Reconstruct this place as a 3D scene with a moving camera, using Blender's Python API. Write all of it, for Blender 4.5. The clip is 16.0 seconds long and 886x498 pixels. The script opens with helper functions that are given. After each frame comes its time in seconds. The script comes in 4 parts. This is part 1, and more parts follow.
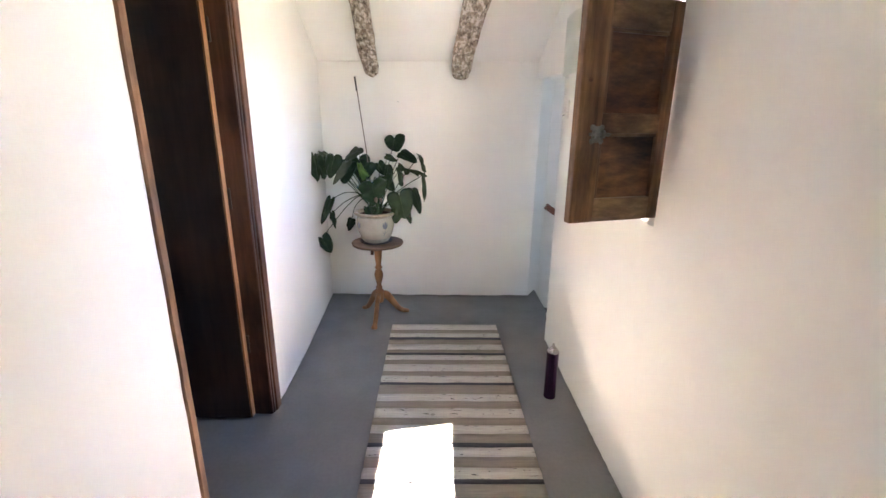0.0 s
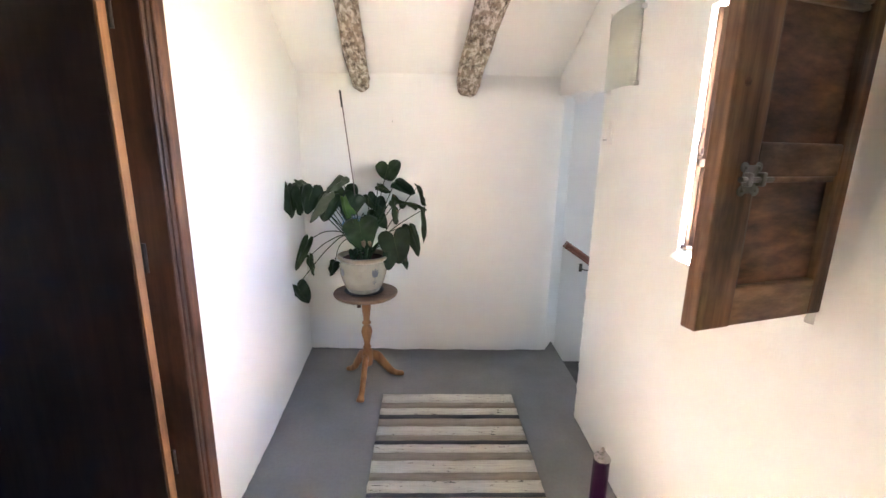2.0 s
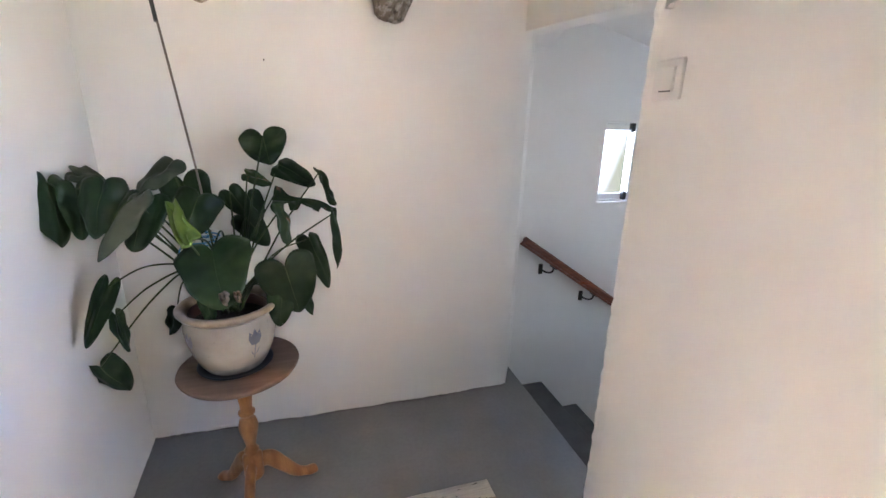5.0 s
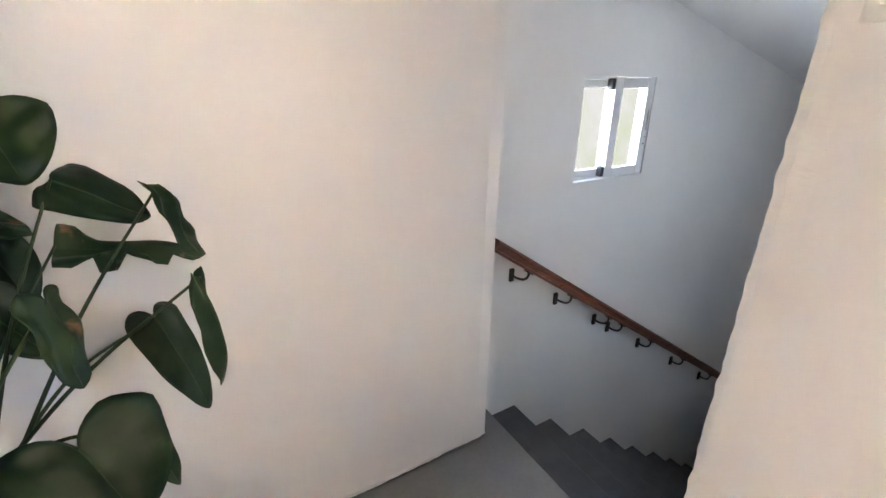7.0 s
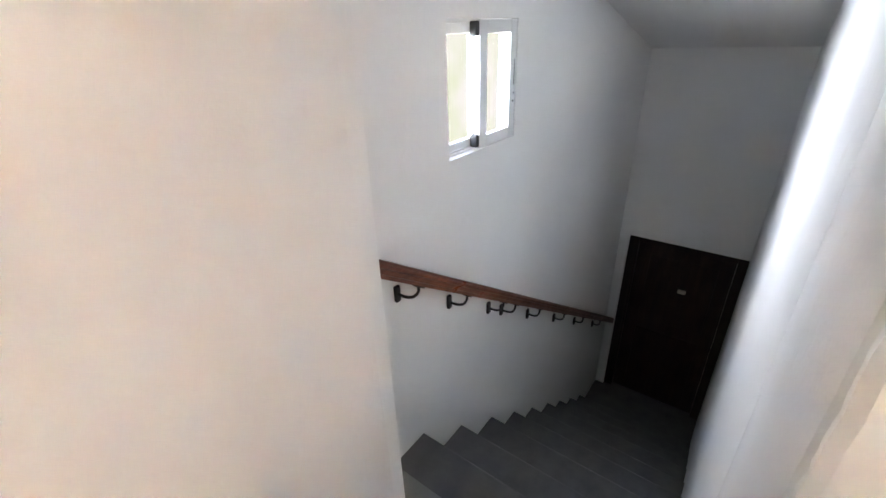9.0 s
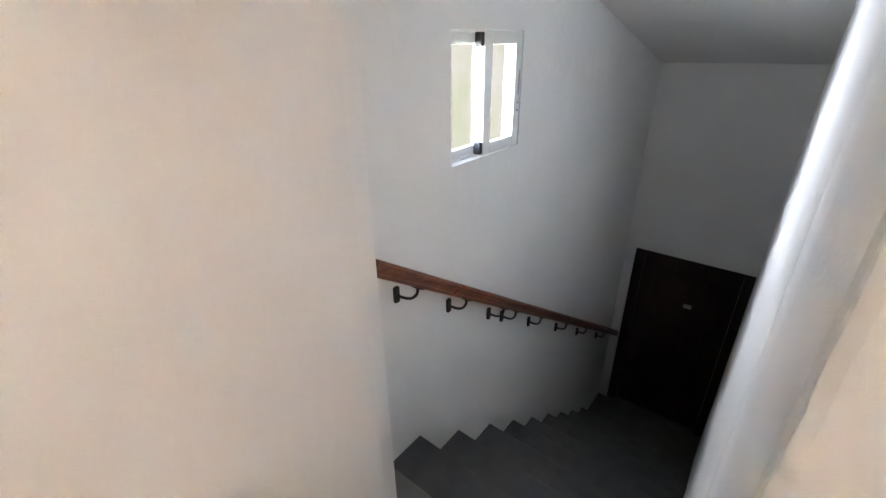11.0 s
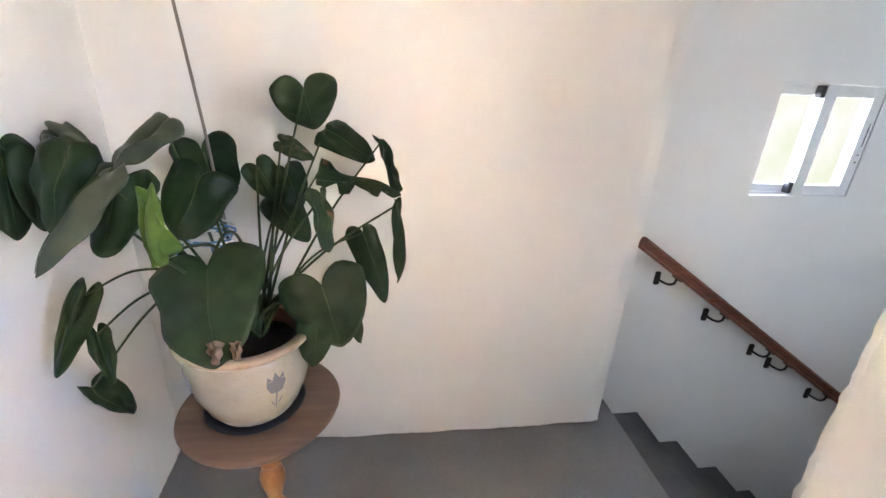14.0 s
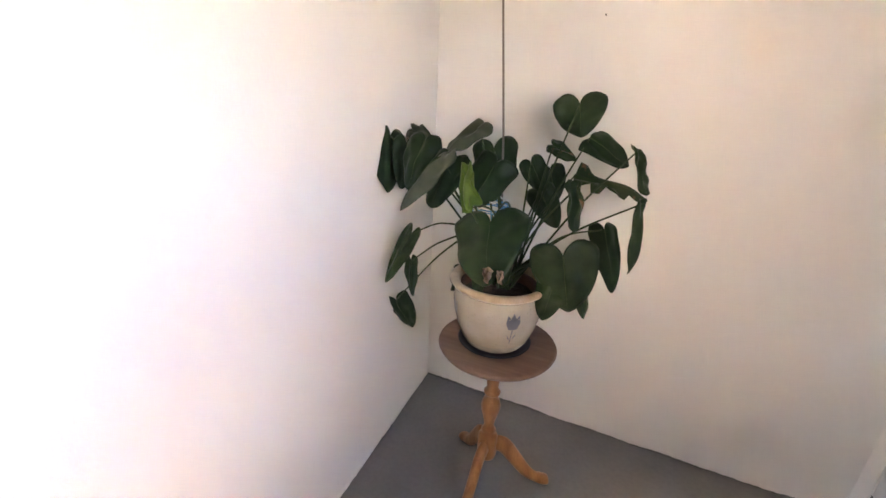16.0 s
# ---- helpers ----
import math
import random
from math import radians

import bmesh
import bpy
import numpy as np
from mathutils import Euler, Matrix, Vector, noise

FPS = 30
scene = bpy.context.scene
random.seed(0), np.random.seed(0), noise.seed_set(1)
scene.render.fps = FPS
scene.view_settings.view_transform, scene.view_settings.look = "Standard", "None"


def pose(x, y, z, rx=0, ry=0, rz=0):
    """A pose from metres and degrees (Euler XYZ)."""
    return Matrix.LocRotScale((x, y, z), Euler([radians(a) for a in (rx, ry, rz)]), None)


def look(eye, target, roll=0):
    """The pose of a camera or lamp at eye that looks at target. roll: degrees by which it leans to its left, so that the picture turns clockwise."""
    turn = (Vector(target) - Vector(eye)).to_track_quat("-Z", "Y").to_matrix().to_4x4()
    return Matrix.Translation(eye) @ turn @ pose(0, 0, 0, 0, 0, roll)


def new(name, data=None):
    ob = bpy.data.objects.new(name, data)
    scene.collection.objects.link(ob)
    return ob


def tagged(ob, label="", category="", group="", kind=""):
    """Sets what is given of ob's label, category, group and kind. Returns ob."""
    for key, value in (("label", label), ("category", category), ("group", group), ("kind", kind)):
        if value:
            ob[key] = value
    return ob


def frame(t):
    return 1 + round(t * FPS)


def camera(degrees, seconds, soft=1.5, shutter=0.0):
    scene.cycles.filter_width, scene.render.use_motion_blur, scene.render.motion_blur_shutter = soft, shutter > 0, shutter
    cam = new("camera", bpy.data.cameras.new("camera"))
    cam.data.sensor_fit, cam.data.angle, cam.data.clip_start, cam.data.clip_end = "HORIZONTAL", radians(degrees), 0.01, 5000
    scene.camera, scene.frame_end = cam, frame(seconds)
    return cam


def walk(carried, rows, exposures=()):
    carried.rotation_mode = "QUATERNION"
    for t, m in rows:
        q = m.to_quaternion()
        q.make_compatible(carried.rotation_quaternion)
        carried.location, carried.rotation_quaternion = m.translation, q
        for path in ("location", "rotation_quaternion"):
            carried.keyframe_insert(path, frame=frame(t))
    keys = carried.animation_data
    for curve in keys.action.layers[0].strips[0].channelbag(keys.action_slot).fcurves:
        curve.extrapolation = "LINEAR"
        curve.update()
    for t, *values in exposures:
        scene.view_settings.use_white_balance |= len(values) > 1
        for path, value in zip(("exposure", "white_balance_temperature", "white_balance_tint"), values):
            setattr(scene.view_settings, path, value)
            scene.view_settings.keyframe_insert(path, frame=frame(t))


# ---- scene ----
cam = camera(92.4, 16.0)
PATH = [
    (0, (0.499, 0.387, 1.39), (0.506, 2.313, 0.852), 0.5),
    (0.5, (0.455, 0.536, 1.397), (0.456, 2.477, 0.915), 0.8),
    (1, (0.393, 0.653, 1.404), (0.4, 2.599, 0.941), 1.0),
    (1.5, (0.408, 0.797, 1.412), (0.413, 2.748, 0.972), 1.2),
    (2, (0.43, 0.99, 1.42), (0.474, 2.938, 0.97), 1.0),
    (2.5, (0.373, 1.128, 1.409), (0.483, 3.07, 0.944), 1.4),
    (2.8, (0.334, 1.25, 1.389), (0.493, 3.191, 0.934), 1.1),
    (3, (0.297, 1.307, 1.41), (0.498, 3.24, 0.936), 1.1),
    (3.2, (0.281, 1.368, 1.4), (0.527, 3.292, 0.912), 1.1),
    (5.3, (0.32, 2.102, 1.392), (0.908, 3.917, 0.791), 1.1),
    (5.5, (0.318, 2.171, 1.387), (0.93, 3.973, 0.771), 0.9),
    (6, (0.383, 2.339, 1.375), (1.052, 4.115, 0.745), 0.6),
    (6.5, (0.418, 2.53, 1.374), (1.217, 4.233, 0.695), 0.9),
    (7, (0.398, 2.743, 1.382), (1.334, 4.354, 0.655), 0.2),
    (7.5, (0.43, 2.902, 1.332), (1.532, 4.39, 0.576), -0.2),
    (8, (0.528, 3.063, 1.347), (1.793, 4.381, 0.533), -0.8),
    (8.5, (0.624, 3.162, 1.362), (1.986, 4.326, 0.474), -2.1),
    (8.7, (0.656, 3.214, 1.37), (2.055, 4.316, 0.459), -2.4),
    (10.8, (0.698, 3.19, 1.371), (2.114, 4.291, 0.486), -1.7),
    (11, (0.663, 3.165, 1.366), (2.058, 4.306, 0.498), -1.0),
    (11.5, (0.562, 3.064, 1.345), (1.836, 4.373, 0.531), 0.1),
    (12, (0.468, 2.948, 1.355), (1.559, 4.424, 0.56), 1.1),
    (12.5, (0.392, 2.854, 1.358), (1.291, 4.466, 0.588), 1.8),
    (13, (0.396, 2.712, 1.359), (1.075, 4.435, 0.604), 2.1),
    (13.5, (0.391, 2.592, 1.364), (0.86, 4.387, 0.619), 2.4),
    (14, (0.342, 2.507, 1.364), (0.602, 4.345, 0.62), 2.7),
    (14.5, (0.303, 2.394, 1.338), (0.341, 4.261, 0.621), 2.4),
    (15, (0.311, 2.337, 1.345), (0.106, 4.197, 0.639), 2.7),
    (15.5, (0.372, 2.293, 1.349), (-0.127, 4.101, 0.655), 2.9),
    (16, (0.361, 2.239, 1.343), (-0.431, 3.941, 0.653), 2.5),
]
EXPOSURES = [(0.0, 6.86, 6300, 19), (1.2, 6.90, 6350, 19), (2.5, 7.14, 6500, 20), (5.5, 6.68, 6450, 22), (7.0, 6.96, 6700, 22), (8.5, 7.18, 6900, 23), (11.0, 6.92, 7050, 22),
             (13.0, 7.28, 6950, 22), (13.6, 7.28, 6900, 22), (14.5, 7.20, 6650, 21), (15.0, 7.16, 7250, 25), (16.0, 6.90, 7350, 27)]
walk(cam, [(t, look(eye, target, roll)) for t, eye, target, roll in PATH], EXPOSURES)

# ---- light ----
SUN_DIR = Vector((-1.0, -0.2, -1.69)).normalized()   # way the sunlight travels
world = bpy.data.worlds.new("sky")
scene.world = world
world.use_nodes = True
wn = world.node_tree
sky = wn.nodes.new("ShaderNodeTexSky")
sky.sky_type = "NISHITA"
sky.sun_disc = False
sky.air_density, sky.dust_density, sky.ozone_density = 0.6, 0.1, 2.0   # clear dry mountain air
sky.sun_elevation = math.asin(-SUN_DIR.z)
sky.sun_rotation = math.atan2(-SUN_DIR.x, -SUN_DIR.y)
wn.nodes["Background"].inputs["Strength"].default_value = 0.05
wn.links.new(sky.outputs[0], wn.nodes["Background"].inputs["Color"])

sun = new("sun", bpy.data.lights.new("sun", "SUN"))
sun.data.energy, sun.data.angle, sun.data.color = 5.0, radians(0.5), (1.0, 0.91, 0.78)
sun.matrix_world = look((0, 0, 8), Vector((0, 0, 8)) + SUN_DIR)


def window_light(name, place, target, w, h, power, colour):
    """Daylight of the sky in a window's opening."""
    lamp = new(name, bpy.data.lights.new(name, "AREA"))
    lamp.data.shape, lamp.data.size, lamp.data.size_y = "RECTANGLE", w, h
    lamp.data.energy, lamp.data.color = power, colour
    lamp.matrix_world = look(place, target)
    return lamp


landing_sky = window_light("daylight_landing_window", (1.45, 2.06, 1.47), (-0.30, 3.55, 1.05), 0.46, 0.60, 0.014, (0.52, 0.75, 1.0))
landing_sky.data.spread = radians(96)
stair_sky = window_light("daylight_stair_window", (2.137, 4.31, 1.19), (2.55, 3.30, 0.98), 0.46, 0.42, 0.075, (0.66, 0.83, 1.0))
stair_sky.data.spread = radians(125)


# ---- materials ----
def mat(name, colour, rough=0.6, metal=0.0):
    m = bpy.data.materials.new(name)
    m.use_nodes = True
    b = m.node_tree.nodes["Principled BSDF"]
    b.inputs["Base Color"].default_value = (*colour, 1)
    b.inputs["Roughness"].default_value = rough
    b.inputs["Metallic"].default_value = metal
    return m


def nd(m, kind, **kw):
    n = m.node_tree.nodes.new(kind)
    for k, v in kw.items():
        n.inputs[k].default_value = v
    return n


def ln(m, a, b):
    m.node_tree.links.new(a, b)


def coords(m, scale=(1, 1, 1), rot=(0, 0, 0)):
    t = m.node_tree.nodes.new("ShaderNodeTexCoord")
    mp = m.node_tree.nodes.new("ShaderNodeMapping")
    mp.inputs["Scale"].default_value = scale
    mp.inputs["Rotation"].default_value = rot
    ln(m, t.outputs["Object"], mp.inputs["Vector"])
    return mp.outputs[0]


def ramp(m, fac, stops):
    r = m.node_tree.nodes.new("ShaderNodeValToRGB")
    e = r.color_ramp.elements
    while len(e) < len(stops):
        e.new(0.5)
    for el, (p, c) in zip(e, stops):
        el.position, el.color = p, (*c, 1)
    ln(m, fac, r.inputs[0])
    return r.outputs[0]


def mixc(m, fac, a, b, mode="MIX"):
    n = m.node_tree.nodes.new("ShaderNodeMix")
    n.data_type, n.blend_type = "RGBA", mode
    for sock, v in ((n.inputs[0], fac), (n.inputs[6], a), (n.inputs[7], b)):
        if isinstance(v, (int, float)):
            sock.default_value = v
        elif isinstance(v, tuple):
            sock.default_value = (*v, 1)
        else:
            ln(m, v, sock)
    return n.outputs[2]


def bump(m, height, strength, dist=0.01):
    n = nd(m, "ShaderNodeBump", Strength=strength, Distance=dist)
    ln(m, height, n.inputs["Height"])
    ln(m, n.outputs[0], m.node_tree.nodes["Principled BSDF"].inputs["Normal"])
    return n


def base(m):
    return m.node_tree.nodes["Principled BSDF"].inputs["Base Color"]


def rough_in(m):
    return m.node_tree.nodes["Principled BSDF"].inputs["Roughness"]


def noise_tex(m, vec, scale, detail=4.0, rough=0.55):
    n = nd(m, "ShaderNodeTexNoise", Scale=scale, Detail=detail, Roughness=rough)
    ln(m, vec, n.inputs["Vector"])
    return n.outputs["Fac"]


def add(m, a, b, op="ADD"):
    n = m.node_tree.nodes.new("ShaderNodeMath")
    n.operation = op
    for s, v in zip(n.inputs, (a, b)):
        if isinstance(v, (int, float)):
            s.default_value = v
        else:
            ln(m, v, s)
    return n.outputs[0]


def plaster(name, tone):
    """Hand-trowelled lime plaster under matt white paint."""
    m = mat(name, tone, 0.82)
    v = coords(m)
    wide, mid, fine = noise_tex(m, v, 1.6, 3), noise_tex(m, v, 9.0, 4), noise_tex(m, v, 95.0, 3)
    stain = ramp(m, wide, [(0.3, tuple(c * 0.955 for c in tone)), (0.7, tone)])
    spots = ramp(m, noise_tex(m, v, 5.0, 6, 0.7), [(0.68, (1, 1, 1)), (0.80, (0.93, 0.91, 0.88))])
    ln(m, mixc(m, 1.0, stain, spots, "MULTIPLY"), base(m))
    h = add(m, add(m, mid, 1.0, "MULTIPLY"), add(m, fine, 0.16, "MULTIPLY"))
    bump(m, h, 0.30, 0.012)
    return m


def wood(name, dark, light, rough=0.5, grain_axis=2, scale=1.0, knots=True):
    m = mat(name, light, rough)
    s = [26.0 * scale, 26.0 * scale, 26.0 * scale]
    s[grain_axis] = 1.8 * scale
    v = coords(m, tuple(s))
    g = noise_tex(m, v, 1.0, 6, 0.65)
    col = ramp(m, g, [(0.30, dark), (0.52, tuple((a + b) / 2 for a, b in zip(dark, light))), (0.70, light)])
    s2 = [5.0, 5.0, 5.0]
    s2[grain_axis] = 2.2
    stain = noise_tex(m, coords(m, tuple(s2)), 1.2, 5, 0.6)
    shade = ramp(m, stain, [(0.34, (0.28, 0.24, 0.22)), (0.56, (1, 1, 1))]) if knots else ramp(m, stain, [(0.3, (0.8, 0.78, 0.76)), (0.6, (1, 1, 1))])
    ln(m, mixc(m, 1.0, col, shade, "MULTIPLY"), base(m))
    ln(m, ramp(m, g, [(0.2, (rough + 0.12,) * 3), (0.8, (rough - 0.08,) * 3)]), rough_in(m))
    bump(m, g, 0.35, 0.004)
    return m


M_PLASTER = plaster("white_plaster", (0.86, 0.845, 0.81))
M_CEIL = plaster("ceiling_plaster", (0.86, 0.845, 0.815))

M_FLOOR = mat("grey_floor_paint", (0.16, 0.16, 0.158), 0.42)
v = coords(M_FLOOR)
ln(M_FLOOR, mixc(M_FLOOR, 1.0, ramp(M_FLOOR, noise_tex(M_FLOOR, v, 2.5, 5), [(0.3, (0.165, 0.163, 0.158)), (0.7, (0.215, 0.212, 0.204))]),
                 ramp(M_FLOOR, noise_tex(M_FLOOR, v, 60, 3), [(0.3, (0.92, 0.92, 0.92)), (0.6, (1, 1, 1))]), "MULTIPLY"), base(M_FLOOR))
ln(M_FLOOR, ramp(M_FLOOR, noise_tex(M_FLOOR, v, 6, 4), [(0.3, (0.36,) * 3), (0.7, (0.55,) * 3)]), rough_in(M_FLOOR))
bump(M_FLOOR, add(M_FLOOR, noise_tex(M_FLOOR, v, 7, 3), add(M_FLOOR, noise_tex(M_FLOOR, v, 120, 2), 0.15, "MULTIPLY")), 0.18, 0.01)

# grey paint darker than the floor's: the stairwell's dimness is in the base colour
M_STEP = mat("grey_paint_stair_shade", (0.10, 0.10, 0.098), 0.8)
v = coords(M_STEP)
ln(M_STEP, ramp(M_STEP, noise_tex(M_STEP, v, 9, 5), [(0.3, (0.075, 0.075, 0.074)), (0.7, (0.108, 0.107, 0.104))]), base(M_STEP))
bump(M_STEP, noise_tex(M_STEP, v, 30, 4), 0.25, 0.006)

M_DOOR = wood("dark_stained_door", (0.017, 0.0070, 0.0048), (0.036, 0.0150, 0.0095), 0.5)
M_JAMB = wood("dark_brown_frame", (0.035, 0.014, 0.008), (0.12, 0.052, 0.028), 0.45)
M_TRIM = wood("reddish_brown_trim", (0.07, 0.028, 0.014), (0.22, 0.10, 0.052), 0.5)
M_EDGE = wood("worn_light_brown_board", (0.16, 0.075, 0.035), (0.36, 0.20, 0.105), 0.6)
M_PINE = wood("raw_pine_edge", (0.20, 0.085, 0.035), (0.44, 0.22, 0.095), 0.55)
M_SHUT = wood("weathered_shutter_wood", (0.085, 0.034, 0.015), (0.44, 0.22, 0.105), 0.55)
M_SHUTX = wood("weathered_shutter_rail", (0.095, 0.045, 0.022), (0.42, 0.235, 0.125), 0.55, 0)
M_PANEL = wood("shutter_panel_wood", (0.045, 0.014, 0.006), (0.32, 0.130, 0.052), 0.5, 0)
M_RAIL = wood("varnished_handrail", (0.095, 0.026, 0.013), (0.29, 0.092, 0.046), 0.30, 0, 1.0, False)
M_TABLE = wood("worn_table_wood", (0.15, 0.085, 0.053), (0.24, 0.142, 0.090), 0.45, 0, 1.0, False)
M_LEG = wood("honey_pine", (0.22, 0.085, 0.027), (0.44, 0.205, 0.072), 0.38, 2, 1.0, False)
M_WINWOOD = wood("bleached_window_wood", (0.10, 0.055, 0.032), (0.21, 0.125, 0.078), 0.6)

M_BARK = mat("old_beam_wood", (0.26, 0.20, 0.15), 0.85)
g = noise_tex(M_BARK, coords(M_BARK, (34, 5.0, 34)), 1.0, 7, 0.72)
flake = noise_tex(M_BARK, coords(M_BARK, (46, 16, 46)), 1.0, 4, 0.6)
pale = ramp(M_BARK, flake, [(0.46, (0.30, 0.235, 0.175)), (0.60, (0.62, 0.55, 0.47))])
dk = ramp(M_BARK, g, [(0.36, (0.16, 0.12, 0.095)), (0.52, (1, 1, 1))])
ln(M_BARK, mixc(M_BARK, 1.0, pale, dk, "MULTIPLY"), base(M_BARK))
bump(M_BARK, add(M_BARK, g, flake), 1.0, 0.022)

M_ALU = mat("white_window_paint", (0.78, 0.78, 0.76), 0.35)
M_BLACK = mat("black_plastic", (0.02, 0.02, 0.02), 0.45)
M_STEEL = mat("aged_zinc", (0.33, 0.31, 0.28), 0.42, 0.9)
v = coords(M_STEEL)
ln(M_STEEL, ramp(M_STEEL, noise_tex(M_STEEL, v, 18, 3), [(0.3, (0.10, 0.08, 0.06)), (0.65, (0.27, 0.25, 0.22))]), base(M_STEEL))
M_IRON = mat("dark_bracket_iron", (0.055, 0.045, 0.04), 0.5, 0.7)
M_BAR = mat("rusty_window_bar", (0.05, 0.028, 0.018), 0.8)
M_PLATE = mat("switch_plastic", (0.80, 0.785, 0.755), 0.38)
M_KNOB = mat("pale_knob", (0.55, 0.52, 0.47), 0.3, 0.5)
M_SOIL = mat("dark_potting_soil", (0.022, 0.014, 0.010), 0.95)
bump(M_SOIL, noise_tex(M_SOIL, coords(M_SOIL), 90, 5), 1.0, 0.02)
M_LINER = mat("brown_plastic_liner", (0.075, 0.028, 0.018), 0.5)
M_SAUCER = mat("dark_saucer", (0.022, 0.024, 0.030), 0.4)
M_MOTIF = mat("blue_grey_glaze", (0.12, 0.125, 0.145), 0.3)
M_CAN = mat("purple_metallic_can", (0.075, 0.018, 0.085), 0.25, 0.75)
M_CANTOP = mat("can_steel", (0.55, 0.52, 0.50), 0.25, 0.95)
M_CAP = mat("cream_nozzle", (0.42, 0.39, 0.34), 0.4)
M_TIE = mat("blue_white_tie", (0.09, 0.27, 0.50), 0.6)
M_STICK = mat("grey_support_stick", (0.17, 0.14, 0.12), 0.6)

M_POT = mat("cream_glazed_stoneware", (0.40, 0.36, 0.285), 0.24)
v = coords(M_POT)
speck = ramp(M_POT, noise_tex(M_POT, v, 260, 2), [(0.66, (1, 1, 1)), (0.74, (0.62, 0.52, 0.42))])
ln(M_POT, mixc(M_POT, 1.0, ramp(M_POT, noise_tex(M_POT, v, 9, 4), [(0.3, (0.33, 0.295, 0.235)), (0.7, (0.42, 0.385, 0.31))]), speck, "MULTIPLY"), base(M_POT))
M_POTFOOT = mat("grey_green_pot_foot", (0.24, 0.23, 0.18), 0.5)
ln(M_POTFOOT, ramp(M_POTFOOT, noise_tex(M_POTFOOT, coords(M_POTFOOT), 30, 4), [(0.3, (0.19, 0.185, 0.145)), (0.7, (0.30, 0.28, 0.225))]), base(M_POTFOOT))
M_POTRIM = mat("tan_glazed_rim", (0.36, 0.27, 0.18), 0.3)
v = coords(M_POTRIM)
ln(M_POTRIM, ramp(M_POTRIM, noise_tex(M_POTRIM, v, 22, 4), [(0.3, (0.28, 0.20, 0.125)), (0.7, (0.43, 0.335, 0.235))]), base(M_POTRIM))


def leaf_mat(name, dark, light, brown=False):
    m = mat(name, dark, 0.48)
    info = m.node_tree.nodes.new("ShaderNodeObjectInfo")
    v = coords(m)
    n = noise_tex(m, v, 14, 4)
    col = ramp(m, n, [(0.3, dark), (0.75, light)])
    col = mixc(m, 1.0, col, ramp(m, info.outputs["Random"], [(0.0, (0.72, 0.78, 0.70)), (1.0, (1.15, 1.08, 0.95))]), "MULTIPLY")
    if brown:
        col = mixc(m, ramp(m, noise_tex(m, v, 20, 3), [(0.60, (0, 0, 0)), (0.68, (1, 1, 1))]), col, (0.16, 0.09, 0.045))
    ln(m, col, base(m))
    b = m.node_tree.nodes["Principled BSDF"]
    b.inputs["Specular IOR Level"].default_value = 0.25
    bump(m, noise_tex(m, v, 55, 3), 0.12, 0.003)
    return m


M_LEAF = leaf_mat("deep_green_leaf", (0.009, 0.021, 0.007), (0.021, 0.046, 0.015))
M_LEAFG = leaf_mat("dusty_grey_green_leaf", (0.040, 0.052, 0.036), (0.075, 0.09, 0.062))
M_LEAFB = leaf_mat("torn_browned_leaf", (0.018, 0.038, 0.014), (0.035, 0.062, 0.022), True)
M_LEAFY = leaf_mat("yellow_green_young_leaf", (0.040, 0.095, 0.016), (0.12, 0.20, 0.04))
M_DRY = mat("dried_leaf_tip", (0.20, 0.125, 0.085), 0.7)
M_STEM = leaf_mat("green_stem", (0.020, 0.036, 0.013), (0.042, 0.066, 0.023))

M_GLASS = mat("window_glass", (1, 1, 1), 0.02)
M_GLASS.node_tree.nodes["Principled BSDF"].inputs["Transmission Weight"].default_value = 1.0
M_GLASS.node_tree.nodes["Principled BSDF"].inputs["IOR"].default_value = 1.02
M_FROST = mat("greenish_lamp_glass", (0.85, 0.875, 0.80), 0.45)
M_FROST.node_tree.nodes["Principled BSDF"].inputs["Transmission Weight"].default_value = 0.55
M_FROST.node_tree.nodes["Principled BSDF"].inputs["IOR"].default_value = 1.25

M_GROUND = mat("dry_grass_ground", (0.20, 0.21, 0.09), 0.95)
ln(M_GROUND, ramp(M_GROUND, noise_tex(M_GROUND, coords(M_GROUND), 0.15, 6), [(0.3, (0.055, 0.060, 0.028)), (0.7, (0.10, 0.092, 0.048))]), base(M_GROUND))

# black base; the brightness of the outdoor view is all emission
M_FAR = mat("glowing_far_view", (0.0, 0.0, 0.0), 1.0)
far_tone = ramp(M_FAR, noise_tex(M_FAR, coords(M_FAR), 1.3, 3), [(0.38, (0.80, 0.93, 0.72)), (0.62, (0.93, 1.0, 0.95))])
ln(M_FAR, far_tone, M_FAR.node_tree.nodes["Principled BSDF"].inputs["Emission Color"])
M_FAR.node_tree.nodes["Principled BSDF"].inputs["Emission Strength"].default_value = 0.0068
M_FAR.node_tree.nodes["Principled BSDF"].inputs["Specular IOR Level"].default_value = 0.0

# ---- mesh helpers ----
def link(name, bm, material, parent=None, label="", smooth=False):
    me = bpy.data.meshes.new(name)
    bmesh.ops.recalc_face_normals(bm, faces=bm.faces)
    bm.to_mesh(me)
    bm.free()
    for mt in (material if isinstance(material, (list, tuple)) else [material]):
        me.materials.append(mt)
    if smooth:
        for p in me.polygons:
            p.use_smooth = True
    ob = new(name, me)
    if parent:
        ob.parent = parent
        ob.matrix_parent_inverse = Matrix.Translation(-parent.location)
    if label:
        ob["label"] = label
    return ob


def part(name, bm, material, parent, label="", smooth=False):
    return link(name, bm, material, parent, label, smooth)


def thing(name, place, label, category, group="", kind=""):
    ob = new(name)
    ob.location = place
    ob.empty_display_size = 0.1
    return tagged(ob, label, category, group, kind)


